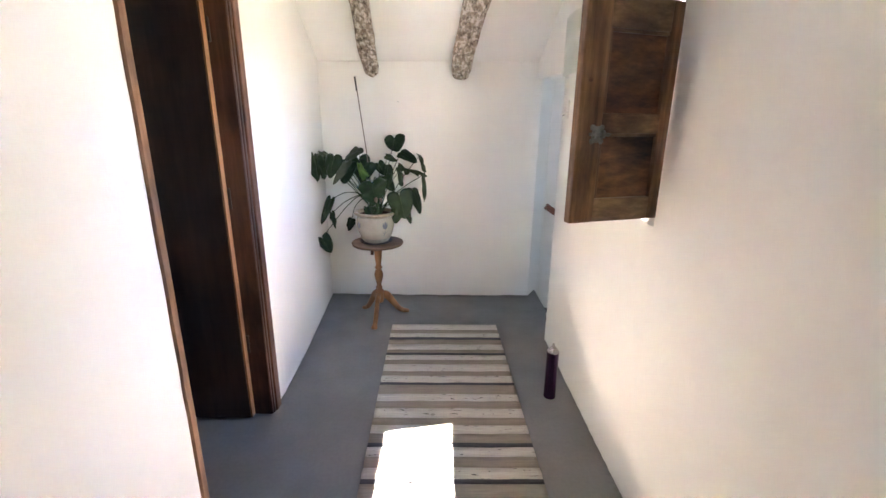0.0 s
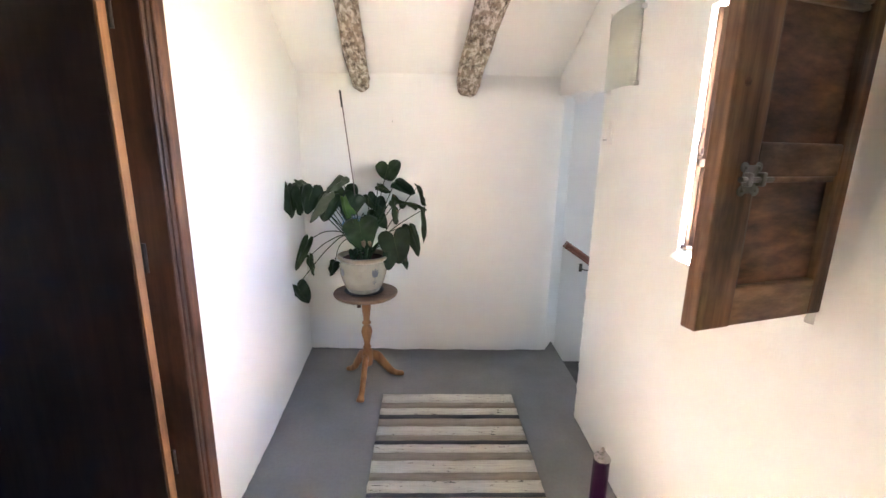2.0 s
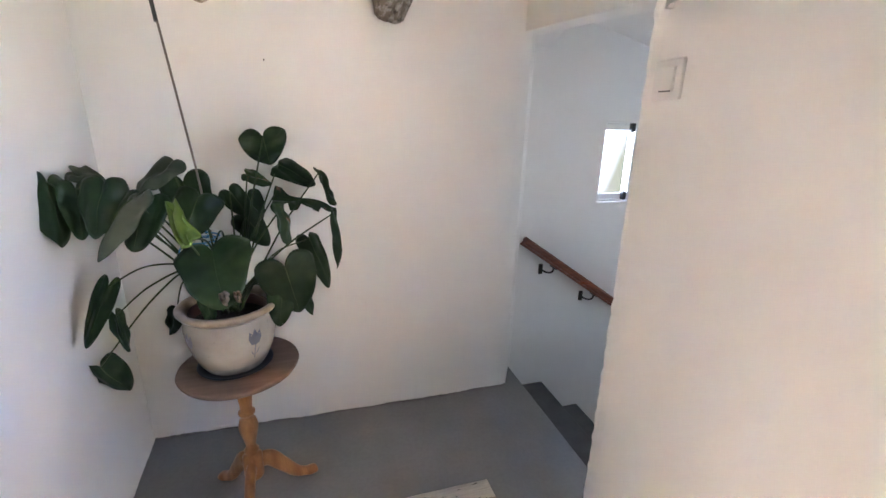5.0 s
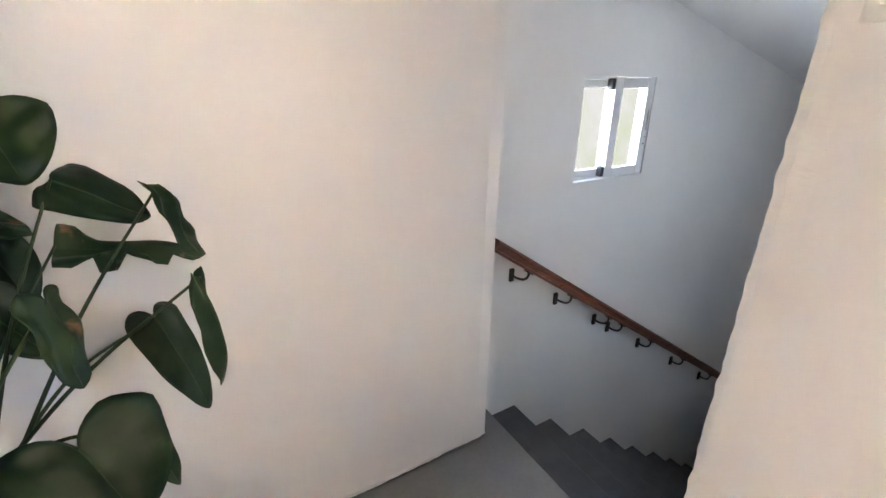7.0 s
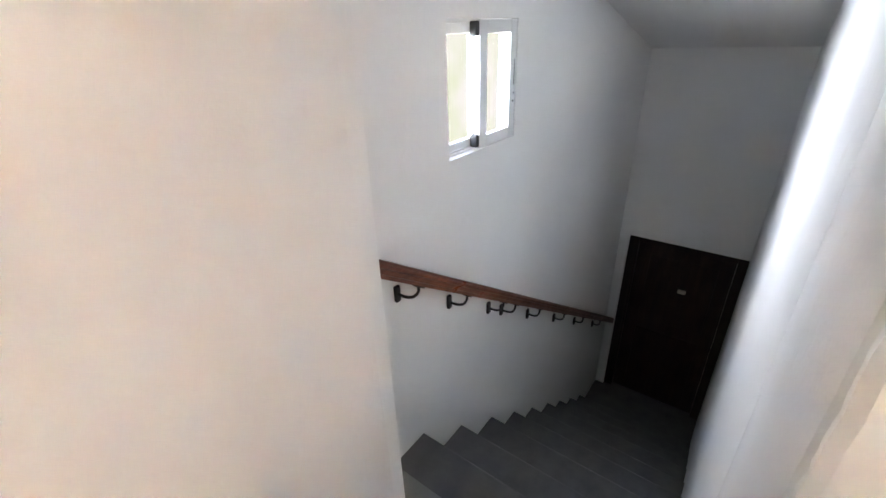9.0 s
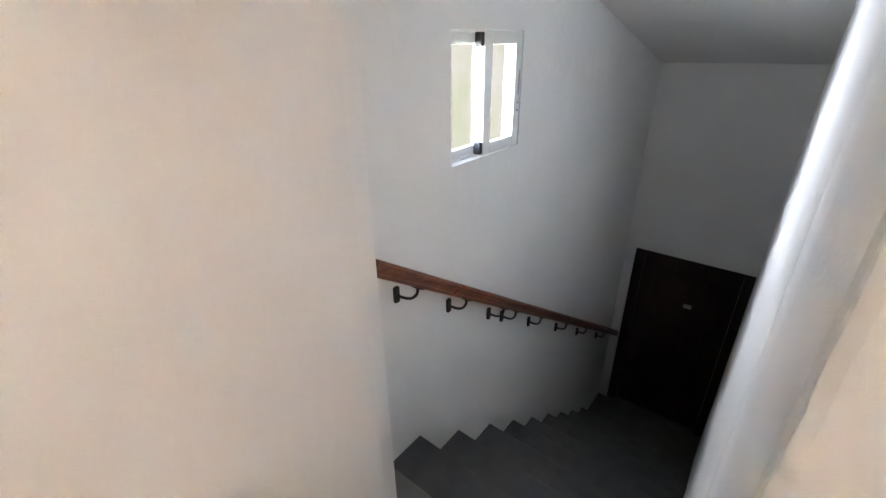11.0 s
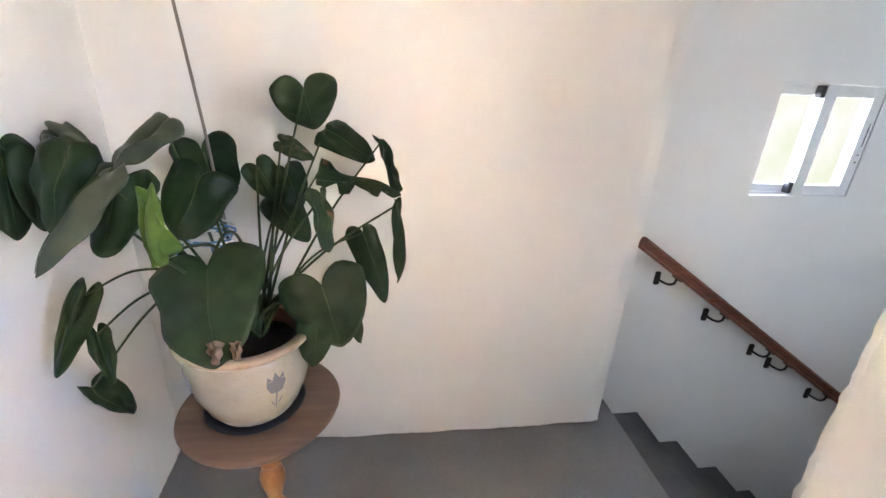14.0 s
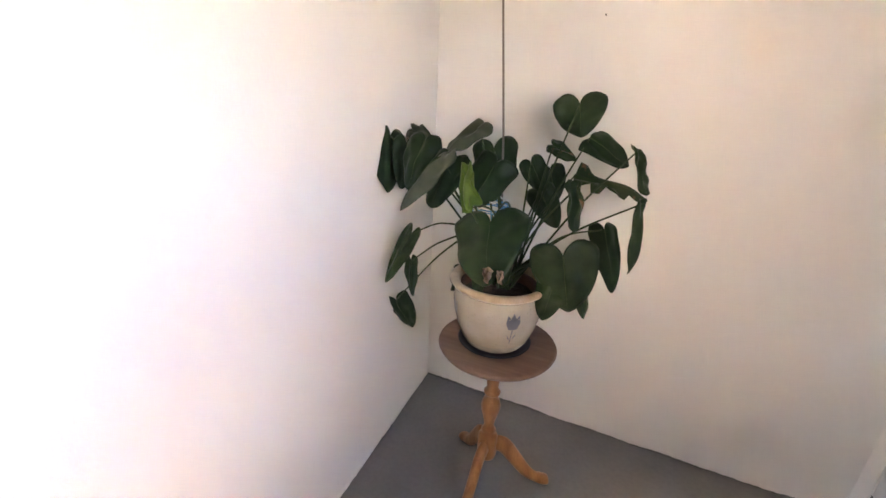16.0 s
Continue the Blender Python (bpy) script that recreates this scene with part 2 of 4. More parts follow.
def boxbm(x0, x1, y0, y1, z0, z1, bevel=0.0, bm=None, segs=2):
    own = bm is None
    b = bmesh.new()
    bmesh.ops.create_cube(b, size=1)
    for vv in b.verts:
        vv.co = Vector(((x0 + x1) / 2 + vv.co.x * (x1 - x0), (y0 + y1) / 2 + vv.co.y * (y1 - y0), (z0 + z1) / 2 + vv.co.z * (z1 - z0)))
    if bevel:
        bmesh.ops.bevel(b, geom=list(b.edges), offset=bevel, segments=segs, profile=0.5, affect="EDGES")
    if own:
        return b
    join(bm, b)
    return bm


def join(bm, other, m=None):
    if m is not None:
        bmesh.ops.transform(other, matrix=m, verts=other.verts)
    me = bpy.data.meshes.new("tmp")
    other.to_mesh(me)
    other.free()
    bm.from_mesh(me)
    bpy.data.meshes.remove(me)


def prism(points, z0, z1, bm=None):
    """An upright prism over a plan; z0 and z1 may be functions of x, y."""
    bm = bm or bmesh.new()
    f0 = z0 if callable(z0) else (lambda x, y: z0)
    f1 = z1 if callable(z1) else (lambda x, y: z1)
    lo = [bm.verts.new((x, y, f0(x, y))) for x, y in points]
    hi = [bm.verts.new((x, y, f1(x, y))) for x, y in points]
    n = len(points)
    bm.faces.new(lo[::-1])
    bm.faces.new(hi)
    for i in range(n):
        bm.faces.new((lo[i], lo[(i + 1) % n], hi[(i + 1) % n], hi[i]))
    return bm


def lathe(profile, steps=40, bm=None):
    """A turned body from (radius, height) pairs, about the z axis."""
    bm = bm or bmesh.new()
    rings = []
    for r, z in profile:
        if r < 1e-5:
            rings.append([bm.verts.new((0, 0, z))])
        else:
            rings.append([bm.verts.new((r * math.cos(a), r * math.sin(a), z)) for a in (2 * math.pi * k / steps for k in range(steps))])
    for a, b in zip(rings, rings[1:]):
        for k in range(steps):
            q = (k + 1) % steps
            if len(a) == 1 and len(b) > 1:
                bm.faces.new((a[0], b[k], b[q]))
            elif len(b) == 1 and len(a) > 1:
                bm.faces.new((a[k], a[q], b[0]))
            elif len(a) > 1:
                bm.faces.new((a[k], a[q], b[q], b[k]))
    return bm


def spline(points, n=10):
    """A smooth line through the points."""
    p = [Vector(q) for q in points]
    p = [p[0] * 2 - p[1]] + p + [p[-1] * 2 - p[-2]]
    out = []
    for i in range(1, len(p) - 2):
        for k in range(n):
            t = k / n
            a, b, c, d = p[i - 1], p[i], p[i + 1], p[i + 2]
            out.append(0.5 * ((2 * b) + (c - a) * t + (2 * a - 5 * b + 4 * c - d) * t * t + (3 * b - a - 3 * c + d) * t ** 3))
    out.append(p[-2])
    return out


def tube(points, radius, sides=8, bm=None, squash=1.0):
    """A round bar along the points; radius may be a function of 0..1."""
    bm = bm or bmesh.new()
    rf = radius if callable(radius) else (lambda t: radius)
    rings, up = [], Vector((0, 0, 1))
    n = len(points)
    side = None
    for i, p in enumerate(points):
        d = (Vector(points[min(i + 1, n - 1)]) - Vector(points[max(i - 1, 0)])).normalized()
        if side is None:
            side = d.cross(up if abs(d.z) < 0.9 else Vector((1, 0, 0))).normalized()
        side = (side - d * side.dot(d)).normalized()
        other = d.cross(side)
        r = rf(i / (n - 1))
        rings.append([bm.verts.new(Vector(p) + side * r * math.cos(a) + other * r * squash * math.sin(a)) for a in (2 * math.pi * k / sides for k in range(sides))])
    for a, b in zip(rings, rings[1:]):
        for k in range(sides):
            q = (k + 1) % sides
            bm.faces.new((a[k], a[q], b[q], b[k]))
    bm.faces.new(rings[0][::-1])
    bm.faces.new(rings[-1])
    return bm


def structure(name, bm, material, label="", category="", smooth=False):
    ob = link(name, bm, material, smooth=smooth)
    return tagged(ob, label, category, kind="structure")


# ---- the building ----
def ceil_z(x, y):
    return 1.89 + 0.45 * (3.85 - y)


def stair_ceil_z(x, y):
    return 1.905 - 0.24 * (x - 1.70)


FLOOR_EDGE, TREAD, RISE, STEPS = 1.335, 0.300, 0.225, 10
END_X = 4.60
LANDING_Z = -RISE * STEPS

structure("floor", prism([(-2.0, -1.4), (1.22, -1.4), (1.22, 3.02), (FLOOR_EDGE, 3.02), (FLOOR_EDGE, 4.15), (-2.0, 4.15)], -0.14, 0.0), M_FLOOR,
          "smooth grey painted concrete floor with a soft sheen", "floor")

# back wall, whose end is the corner of the stairwell
bm = prism([(-0.75, 3.862), (-0.30, 3.858), (0.20, 3.850), (0.70, 3.846), (1.20, 3.850), (1.250, 3.857), (1.264, 3.880), (1.405, 4.124), (1.405, 4.30), (-0.75, 4.30)], -0.10, 2.15)
for vv in bm.verts:
    if vv.co.z > 1 and vv.co.x > 1.1:
        vv.co.x += 0.014
structure("wall_back", bm, M_PLASTER, "white hand-plastered end wall, slightly uneven", "wall")

# left wall beyond the door, and before it
bm = prism([(-0.352, 2.285), (-0.350, 2.42), (-0.375, 2.90), (-0.418, 3.45), (-0.452, 3.90), (-0.62, 3.90), (-0.62, 2.285)], -0.10, lambda x, y: ceil_z(x, y) + 0.05)
structure("wall_left_far", bm, M_PLASTER, "white hand-plastered side wall with a slight lean", "wall")
bm = prism([(-0.335, -1.4), (-0.335, 1.590), (-0.345, 1.604), (-0.48, 1.604), (-0.48, -1.4)], -0.10, lambda x, y: ceil_z(x, y) + 0.05)
structure("wall_left_near", bm, M_PLASTER, "white hand-plastered wall beside the dark doorway", "wall")
bm = prism([(-0.345, 1.604), (-0.352, 2.285), (-0.48, 2.285), (-0.48, 1.604)], 2.02, lambda x, y: ceil_z(x, y) + 0.05)
structure("wall_left_lintel", bm, M_PLASTER, "white plastered wall above the door", "wall")

# right wall with the small deep window
WY0, WY1, WZ0, WZ1 = 1.805, 2.318, 1.115, 1.84
XR, XO = 1.22, 1.47
top = lambda x, y: ceil_z(x, y) + 0.05
bm = prism([(XR, -1.4), (XO, -1.4), (XO, WY0), (XR, WY0)], -0.10, top)
structure("wall_right_near", bm, M_PLASTER, "cream-white plastered wall before the window", "wall")
bm = prism([(XR, WY0), (XO, WY0), (XO, WY1 + 0.045), (XR + 0.10, WY1 + 0.040), (XR, WY1)], -0.10, WZ0)
structure("wall_right_sill", bm, M_PLASTER, "cream-white plastered wall below the window", "wall")
bm = prism([(XR, WY0), (XO, WY0), (XO, WY1 + 0.045), (XR + 0.10, WY1 + 0.040), (XR, WY1)], lambda x, y: WZ1 + max(0.0, x - 1.33) * 1.7, top)
structure("wall_right_lintel", bm, M_PLASTER, "cream-white plastered wall above the window", "wall")

# the far piece ends in a worn rounded edge at the stairs
bm = bmesh.new()
zs = [-0.10 + 0.0112 * k for k in range(264)]
rows = []
for z in zs:
    e = 0.003 * noise.noise(Vector((1.0, 3.0, z * 9))) + 0.004 * noise.noise(Vector((5.0, 1.0, z * 31))) - 0.007 * max(0.0, noise.noise(Vector((8.0, 2.0, z * 17))) - 0.25)
    u = 0.005 * noise.noise(Vector((2.0, 6.0, z * 24))) - 0.002
    plan = [(XR, WY1), (XR, 2.70), (XR, 3.015), (XR - 0.001 + u, 3.050 + e), (XR + 0.003 + u, 3.068 + e), (XR + 0.008, 3.070 + e), (XR + 0.011, 3.054 + e * 0.3), (XR + 0.028, 3.074 + e * 0.3), (XR + 0.09, 3.090), (XR + 0.20, 3.098), (XO + 0.06, 3.103), (XO + 0.06, 2.95), (XO, 2.95), (XO, WY1 + 0.045), (XR + 0.10, WY1 + 0.040)]
    rows.append([bm.verts.new((x, y, min(z, ceil_z(x, y) + 0.05))) for x, y in plan])
for a, b in zip(rows, rows[1:]):
    for k in range(len(a)):
        q = (k + 1) % len(a)
        bm.faces.new((a[k], a[q], b[q], b[k])).smooth = 7 <= k <= 9
bm.faces.new(rows[0][::-1])
bm.faces.new(rows[-1])
structure("wall_right_far", bm, M_PLASTER, "cream-white plastered wall with a worn edge at the stairs", "wall")

# header over the opening to the stairs
bm = prism([(XR + 0.004, 3.05), (XR + 0.11, 3.05), (XR + 0.11, 3.90), (XR + 0.004, 3.90)], lambda x, y: 1.722 + 0.065 * (y - 3.06), lambda x, y: ceil_z(x, 3.03) + 0.05)
structure("wall_stair_header", bm, M_PLASTER, "white plastered header over the stair opening", "wall")

# stairwell: outer wall with the small sliding window, inner wall, end wall
SX0, SX1, SZ0, SZ1, SY = 1.894, 2.379, 0.953, 1.413, 4.122
for nm, (x0, x1, z0, z1) in {"wall_stair_outer_upper": (1.20, 4.85, SZ1, 2.25), "wall_stair_outer_lower": (1.20, 4.85, -2.5, SZ0),
                             "wall_stair_outer_start": (1.20, SX0, SZ0, SZ1), "wall_stair_outer_end": (SX1, 4.85, SZ0, SZ1)}.items():
    structure(nm, boxbm(x0, x1, SY, SY + 0.085, z0, z1), M_PLASTER, "white plastered stairwell wall round the small window", "wall")
bm = prism([(XO + 0.06, 3.103), (2.2, 3.108), (4.85, 3.085), (4.85, 2.95), (XO + 0.06, 2.95)], -2.5, 2.1)
structure("wall_stair_inner", bm, M_PLASTER, "white plastered inner wall of the stairs", "wall")
bm = prism([(1.25, 2.95), (XO + 0.06, 2.95), (XO + 0.06, 3.106), (1.36, 3.085), (1.25, 3.06)], -2.5, -0.10)
structure("wall_stair_footing", bm, M_PLASTER, "white plastered wall foot beside the steps", "wall")
DY0, DY1, DZ1 = 3.11, 4.035, -0.385
structure("wall_end_upper", boxbm(END_X, END_X + 0.2, 2.95, 4.30, DZ1, 2.0), M_PLASTER, "white plastered wall above the lower door", "wall")
structure("wall_end_side", boxbm(END_X, END_X + 0.2, DY1, 4.30, -2.5, DZ1), M_PLASTER, "white plastered wall beside the lower door", "wall")
structure("wall_end_back", boxbm(END_X + 0.2, END_X + 0.3, 2.9, 4.35, -2.5, 2.0), M_PLASTER, "plain wall behind the lower door", "wall")

# walls that close the place
structure("wall_rear", boxbm(-2.0, 1.5, -1.5, -1.4, -0.1, 4.4), M_PLASTER, "plain white wall at the passage's other end", "wall")
structure("wall_side_room_end", boxbm(-2.1, -2.0, -1.5, 4.3, -0.1, 4.4), M_PLASTER, "plain white wall of the dark side room", "wall")
structure("wall_side_room_near", boxbm(-2.0, -0.48, 0.5, 0.6, -0.1, 3.5), M_PLASTER, "plain white partition of the dark side room", "wall")
structure("wall_side_room_far", boxbm(-2.0, -0.62, 2.75, 2.85, -0.1, 3.5), M_PLASTER, "plain white partition of the dark side room", "wall")

bm = prism([(-2.1, -1.5), (1.5, -1.5), (1.5, 4.3), (-2.1, 4.3)], ceil_z, lambda x, y: ceil_z(x, y) + 0.14)
structure("ceiling", bm, M_CEIL, "sloping white plastered ceiling between log beams", "ceiling")
bm = prism([(XR + 0.09, 2.97), (4.9, 2.97), (4.9, 4.32), (XR + 0.09, 4.32)], stair_ceil_z, lambda x, y: stair_ceil_z(x, y) + 0.14)
structure("ceiling_stairs", bm, M_CEIL, "white ceiling sloping down over the stairs", "ceiling")


def paint_edge(name, pts, side, seed):
    """Ragged line of grey floor paint at the foot of a wall, under a lumpy lip of white plaster."""
    grey, white = bmesh.new(), bmesh.new()
    rnd = random.Random(seed)
    for (x0, y0), (x1, y1) in zip(pts, pts[1:]):
        n = max(2, int(math.hypot(x1 - x0, y1 - y0) / 0.011))
        prev = None
        for i in range(n + 1):
            t = i / n
            x, y = x0 + (x1 - x0) * t, y0 + (y1 - y0) * t
            wide = noise.noise(Vector((x * 7, y * 7, seed)))
            h = 0.007 + 0.007 * wide + 0.006 * abs(noise.noise(Vector((x * 38, y * 38, seed + 3.0)))) + rnd.uniform(0, 0.003)
            h = max(h, 0.002)
            o = 0.0025
            lip = 0.0045 + 0.004 * abs(noise.noise(Vector((x * 21, y * 21, seed + 7.0))))
            vs = [grey.verts.new((x + side[0] * d, y + side[1] * d, z)) for d, z in ((o, 0.001), (o, h), (-0.004, h))]
            ws = [white.verts.new((x + side[0] * d, y + side[1] * d, z)) for d, z in ((-0.004, h - 0.001), (lip, h + 0.0005), (lip, h + 0.003), (-0.004, h + 0.012 + lip))]
            if prev:
                for old, now in zip(prev, (vs, ws)):
                    mesh = grey if now is vs else white
                    for k in range(len(now) - 1):
                        mesh.faces.new((old[k], now[k], now[k + 1], old[k + 1]))
            prev = (vs, ws)
    structure(name, grey, M_FLOOR, "uneven grey paint edge where the wall meets the floor", "trim")
    structure(name + "_lip", white, M_PLASTER, "lumpy white plaster lip above the floor paint", "trim", smooth=True)


paint_edge("trim_back", [(-0.452, 3.860), (-0.30, 3.858), (0.20, 3.850), (0.70, 3.846), (1.20, 3.850), (1.250, 3.857)], (0, -1), 1)
paint_edge("trim_left", [(-0.350, 2.30), (-0.350, 2.42), (-0.375, 2.90), (-0.418, 3.45), (-0.450, 3.86)], (1, 0), 2)
paint_edge("trim_right", [(XR, 0.2), (XR, 3.045)], (-1, 0), 3)

# ---- stairs ----
stairs = thing("staircase", (FLOOR_EDGE, 3.6, LANDING_Z), "steep flight of grey painted concrete steps, darkened in colour for the dim stairwell", "stairs", kind="structure")
for k in range(1, STEPS):
    x0 = FLOOR_EDGE + TREAD * (k - 1)
    wob = 0.006 * math.sin(k * 2.3)
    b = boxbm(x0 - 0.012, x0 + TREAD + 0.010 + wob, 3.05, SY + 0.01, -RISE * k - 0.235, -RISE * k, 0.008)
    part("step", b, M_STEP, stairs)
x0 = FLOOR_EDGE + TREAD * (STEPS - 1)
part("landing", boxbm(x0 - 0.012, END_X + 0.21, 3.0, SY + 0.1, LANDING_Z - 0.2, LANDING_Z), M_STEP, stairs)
structure("floor_edge", boxbm(FLOOR_EDGE - 0.03, FLOOR_EDGE + 0.012, 3.03, SY + 0.005, -0.235, -0.001, 0.006), M_FLOOR, "grey painted nosing at the head of the stairs", "trim")

# ---- log beams in the ceiling ----
def beam(name, x, r, seed):
    bm = bmesh.new()
    rings, sides = [], 22
    for i in range(60):
        y = 3.852 - i * 0.088
        zc = ceil_z(x, y) - r * 0.45 - 0.024
        cx = x + 0.07 * (3.85 - y) + 0.022 * noise.noise(Vector((seed, y * 0.9, 0.3))) + 0.008 * noise.noise(Vector((seed, y * 4, 2.0)))
        ring = []
        for k in range(sides):
            a = 2 * math.pi * k / sides
            d = Vector((math.cos(a), 0, math.sin(a)))
            rr = r * (0.93 + 0.05 * i / 60) + 0.010 * noise.noise(Vector((d.x * 2 + seed, y * 3.2, d.z * 2))) + 0.005 * noise.noise(Vector((d.x * 7 + seed, y * 9, d.z * 7)))
            if i == 0:
                rr *= 0.97
            ring.append(bm.verts.new((cx + rr * d.x, y, zc + rr * d.z)))
        rings.append(ring)
    for a, b in zip(rings, rings[1:]):
        for k in range(sides):
            q = (k + 1) % sides
            bm.faces.new((a[k], a[q], b[q], b[k]))
    bm.faces.new(rings[0])
    ob = link(name, bm, M_BARK, smooth=True)
    return tagged(ob, "rough old log beam with weathered grey-brown bark", "beam", "log beams in the ceiling", "structure")


beam("beam", -0.050, 0.064, 3.0)
beam("beam", 0.645, 0.082, 11.0)

# ---- dark door to the side room ----
frame1 = thing("door_frame", (-0.40, 2.25, 0), "dark brown stained wooden door frame in the plaster", "door frame", kind="structure")
part("jamb", boxbm(-0.475, -0.345, 2.232, 2.292, 0.0, 2.02, 0.006), M_JAMB, frame1)
part("casing", boxbm(-0.352, -0.332, 2.262, 2.315, 0.0, 2.06, 0.005), M_TRIM, frame1, "reddish brown casing")
part("stop_bead", boxbm(-0.372, -0.340, 2.245, 2.268, 0.0, 2.02, 0.004), M_JAMB, frame1)
bm = bmesh.new()
for i in range(26):
    z = 0.08 * i
    wv = 0.004 * noise.noise(Vector((0.4, 2.0, z * 7)))
    ring = [bm.verts.new(c) for c in ((-0.4795, 1.600, z), (-0.333, 1.586 + wv, z), (-0.326, 1.590 + wv, z), (-0.328, 1.620 + wv * 0.5, z), (-0.4795, 1.628, z))]
    if i:
        for k in range(5):
            bm.faces.new((prev[k], prev[(k + 1) % 5], ring[(k + 1) % 5], ring[k]))
    else:
        bm.faces.new(ring)
    prev = ring
bm.faces.new(prev[::-1])
part("jamb", bm, M_EDGE, frame1, "thin worn brown board along the wall edge")
part("head", boxbm(-0.475, -0.340, 1.623, 2.232, 1.985, 2.02, 0.004), M_JAMB, frame1)

door = thing("door_1", (-0.43, 2.21, 0), "nearly black stained wooden door standing open into a dark room", "door", kind="structure")
part("leaf", boxbm(-1.06, -0.437, 2.188, 2.222, 0.012, 1.98, 0.003), M_DOOR, door)
part("edge", boxbm(-0.4365, -0.428, 2.1885, 2.2215, 0.014, 1.978, 0.002), M_PINE, door, "raw orange pine edge of the door")
for z in (0.35, 1.05, 1.72):
    part("hinge", lathe([(0, 0), (0.006, 0), (0.006, 0.09), (0, 0.09)], 10), M_IRON, door).matrix_basis = Matrix.Translation((-0.424, 2.227, z))

# ---- lower door ----
frame2 = thing("lower_door_frame", (END_X, 3.6, LANDING_Z), "nearly black wooden frame round the lower door", "door frame", kind="structure")
part("jamb", boxbm(END_X + 0.02, END_X + 0.13, DY1 - 0.085, DY1, LANDING_Z, DZ1, 0.006), M_DOOR, frame2)
part("jamb", boxbm(END_X + 0.02, END_X + 0.13, DY0 - 0.03, DY0 + 0.05, LANDING_Z, DZ1, 0.006), M_DOOR, frame2)
part("head", boxbm(END_X + 0.02, END_X + 0.13, DY0 + 0.05, DY1 - 0.085, DZ1 - 0.06, DZ1, 0.006), M_DOOR, frame2)
door2 = thing("door_2", (END_X + 0.08, 3.6, LANDING_Z), "very dark brown closed wooden door at the foot of the stairs", "door", kind="structure")
part("leaf", boxbm(END_X + 0.065, END_X + 0.105, DY0 + 0.052, DY1 - 0.087, LANDING_Z + 0.01, DZ1 - 0.062, 0.003), M_DOOR, door2)
for z0, z1 in ((LANDING_Z + 0.15, LANDING_Z + 0.85), (LANDING_Z + 0.98, DZ1 - 0.18)):
    part("panel", boxbm(END_X + 0.056, END_X + 0.07, DY0 + 0.16, DY1 - 0.20, z0, z1, 0.006), M_DOOR, door2)
b = boxbm(END_X + 0.040, END_X + 0.066, 3.475, 3.545, -0.885, -0.845, 0.008)
part("latch_plate", b, M_KNOB, door2, "small pale metal latch")

# ---- small window by the landing ----
win = thing("window_1", (1.36, 2.09, WZ0), "old bleached wooden window with thin rusty bars, open to bright daylight", "window", kind="structure")
FX0, FX1 = 1.262, 1.312
part("frame_stile", boxbm(FX0, FX1, WY1 - 0.012, WY1 + 0.040, WZ0, WZ1, 0.005), M_WINWOOD, win)
part("frame_stile", boxbm(FX0, FX1, WY0, WY0 + 0.03, WZ0, WZ1, 0.005), M_WINWOOD, win)
part("frame_rail", boxbm(FX0, FX1, WY0 + 0.03, WY1 - 0.012, WZ0, WZ0 + 0.022, 0.004), M_WINWOOD, win)
part("frame_rail", boxbm(FX0, FX1, WY0 + 0.03, WY1 - 0.012, WZ1 - 0.022, WZ1, 0.004), M_WINWOOD, win)
part("frame_bead", boxbm(FX0 - 0.016, FX0 - 0.001, WY1 + 0.004, WY1 + 0.036, WZ0, WZ1, 0.004), M_WINWOOD, win)
for y in (1.985, 2.178):
    part("bar", tube([(1.332, y, WZ0), (1.332, y, WZ1)], 0.0055, 8), M_BAR, win)
for z in (1.275, 1.455, 1.632):
    part("bar", tube([(1.339, WY0, z), (1.339, WY1 + 0.04, z)], 0.0050, 8), M_BAR, win)
bm = bmesh.new()
SILL = [(FX0, 0.008), (XR, 0.004), (XR - 0.014, -0.004), (XR - 0.024, -0.017), (XR - 0.022, -0.027), (XR + 0.004, -0.036), (FX0, -0.036)]
rows = []
for k in range(25):
    y = WY0 - 0.006 + (WY1 - 0.001 - WY0 + 0.006) * k / 24
    rows.append([bm.verts.new((x + (0.003 * noise.noise(Vector((y * 14, z * 30, 2.0))) if x < XR else 0.0), y, WZ0 + z + (0.003 * noise.noise(Vector((y * 11, 5.0, z * 20))) if x < XR else 0.0))) for x, z in SILL])
for a, b in zip(rows, rows[1:]):
    for k in range(len(a)):
        bm.faces.new((a[k], a[(k + 1) % len(a)], b[(k + 1) % len(a)], b[k]))
bm.faces.new(rows[0][::-1])
bm.faces.new(rows[-1])
part("sill", bm, M_PLASTER, win, "white plastered sill")
# hook and ring on the frame stile
hook = bmesh.new()
tube(spline([(1.2470, WY1 - 0.004, 1.50), (1.2370, WY1 - 0.010, 1.46), (1.2350, WY1 - 0.012, 1.435), (1.2430, WY1 - 0.014, 1.42), (1.2490, WY1 - 0.010, 1.44)], 6), 0.004, 7, hook)
boxbm(1.2430, 1.2615, WY1 - 0.014, WY1 + 0.004, 1.385, 1.41, 0.003, hook)
part("hook", hook, M_BAR, win, "small rusty metal hook")
lat = boxbm(1.2320, 1.2615, WY1 - 0.03, WY1 + 0.01, WZ0 + 0.009, WZ0 + 0.021, 0.003)
part("bolt", lat, M_BAR, win)

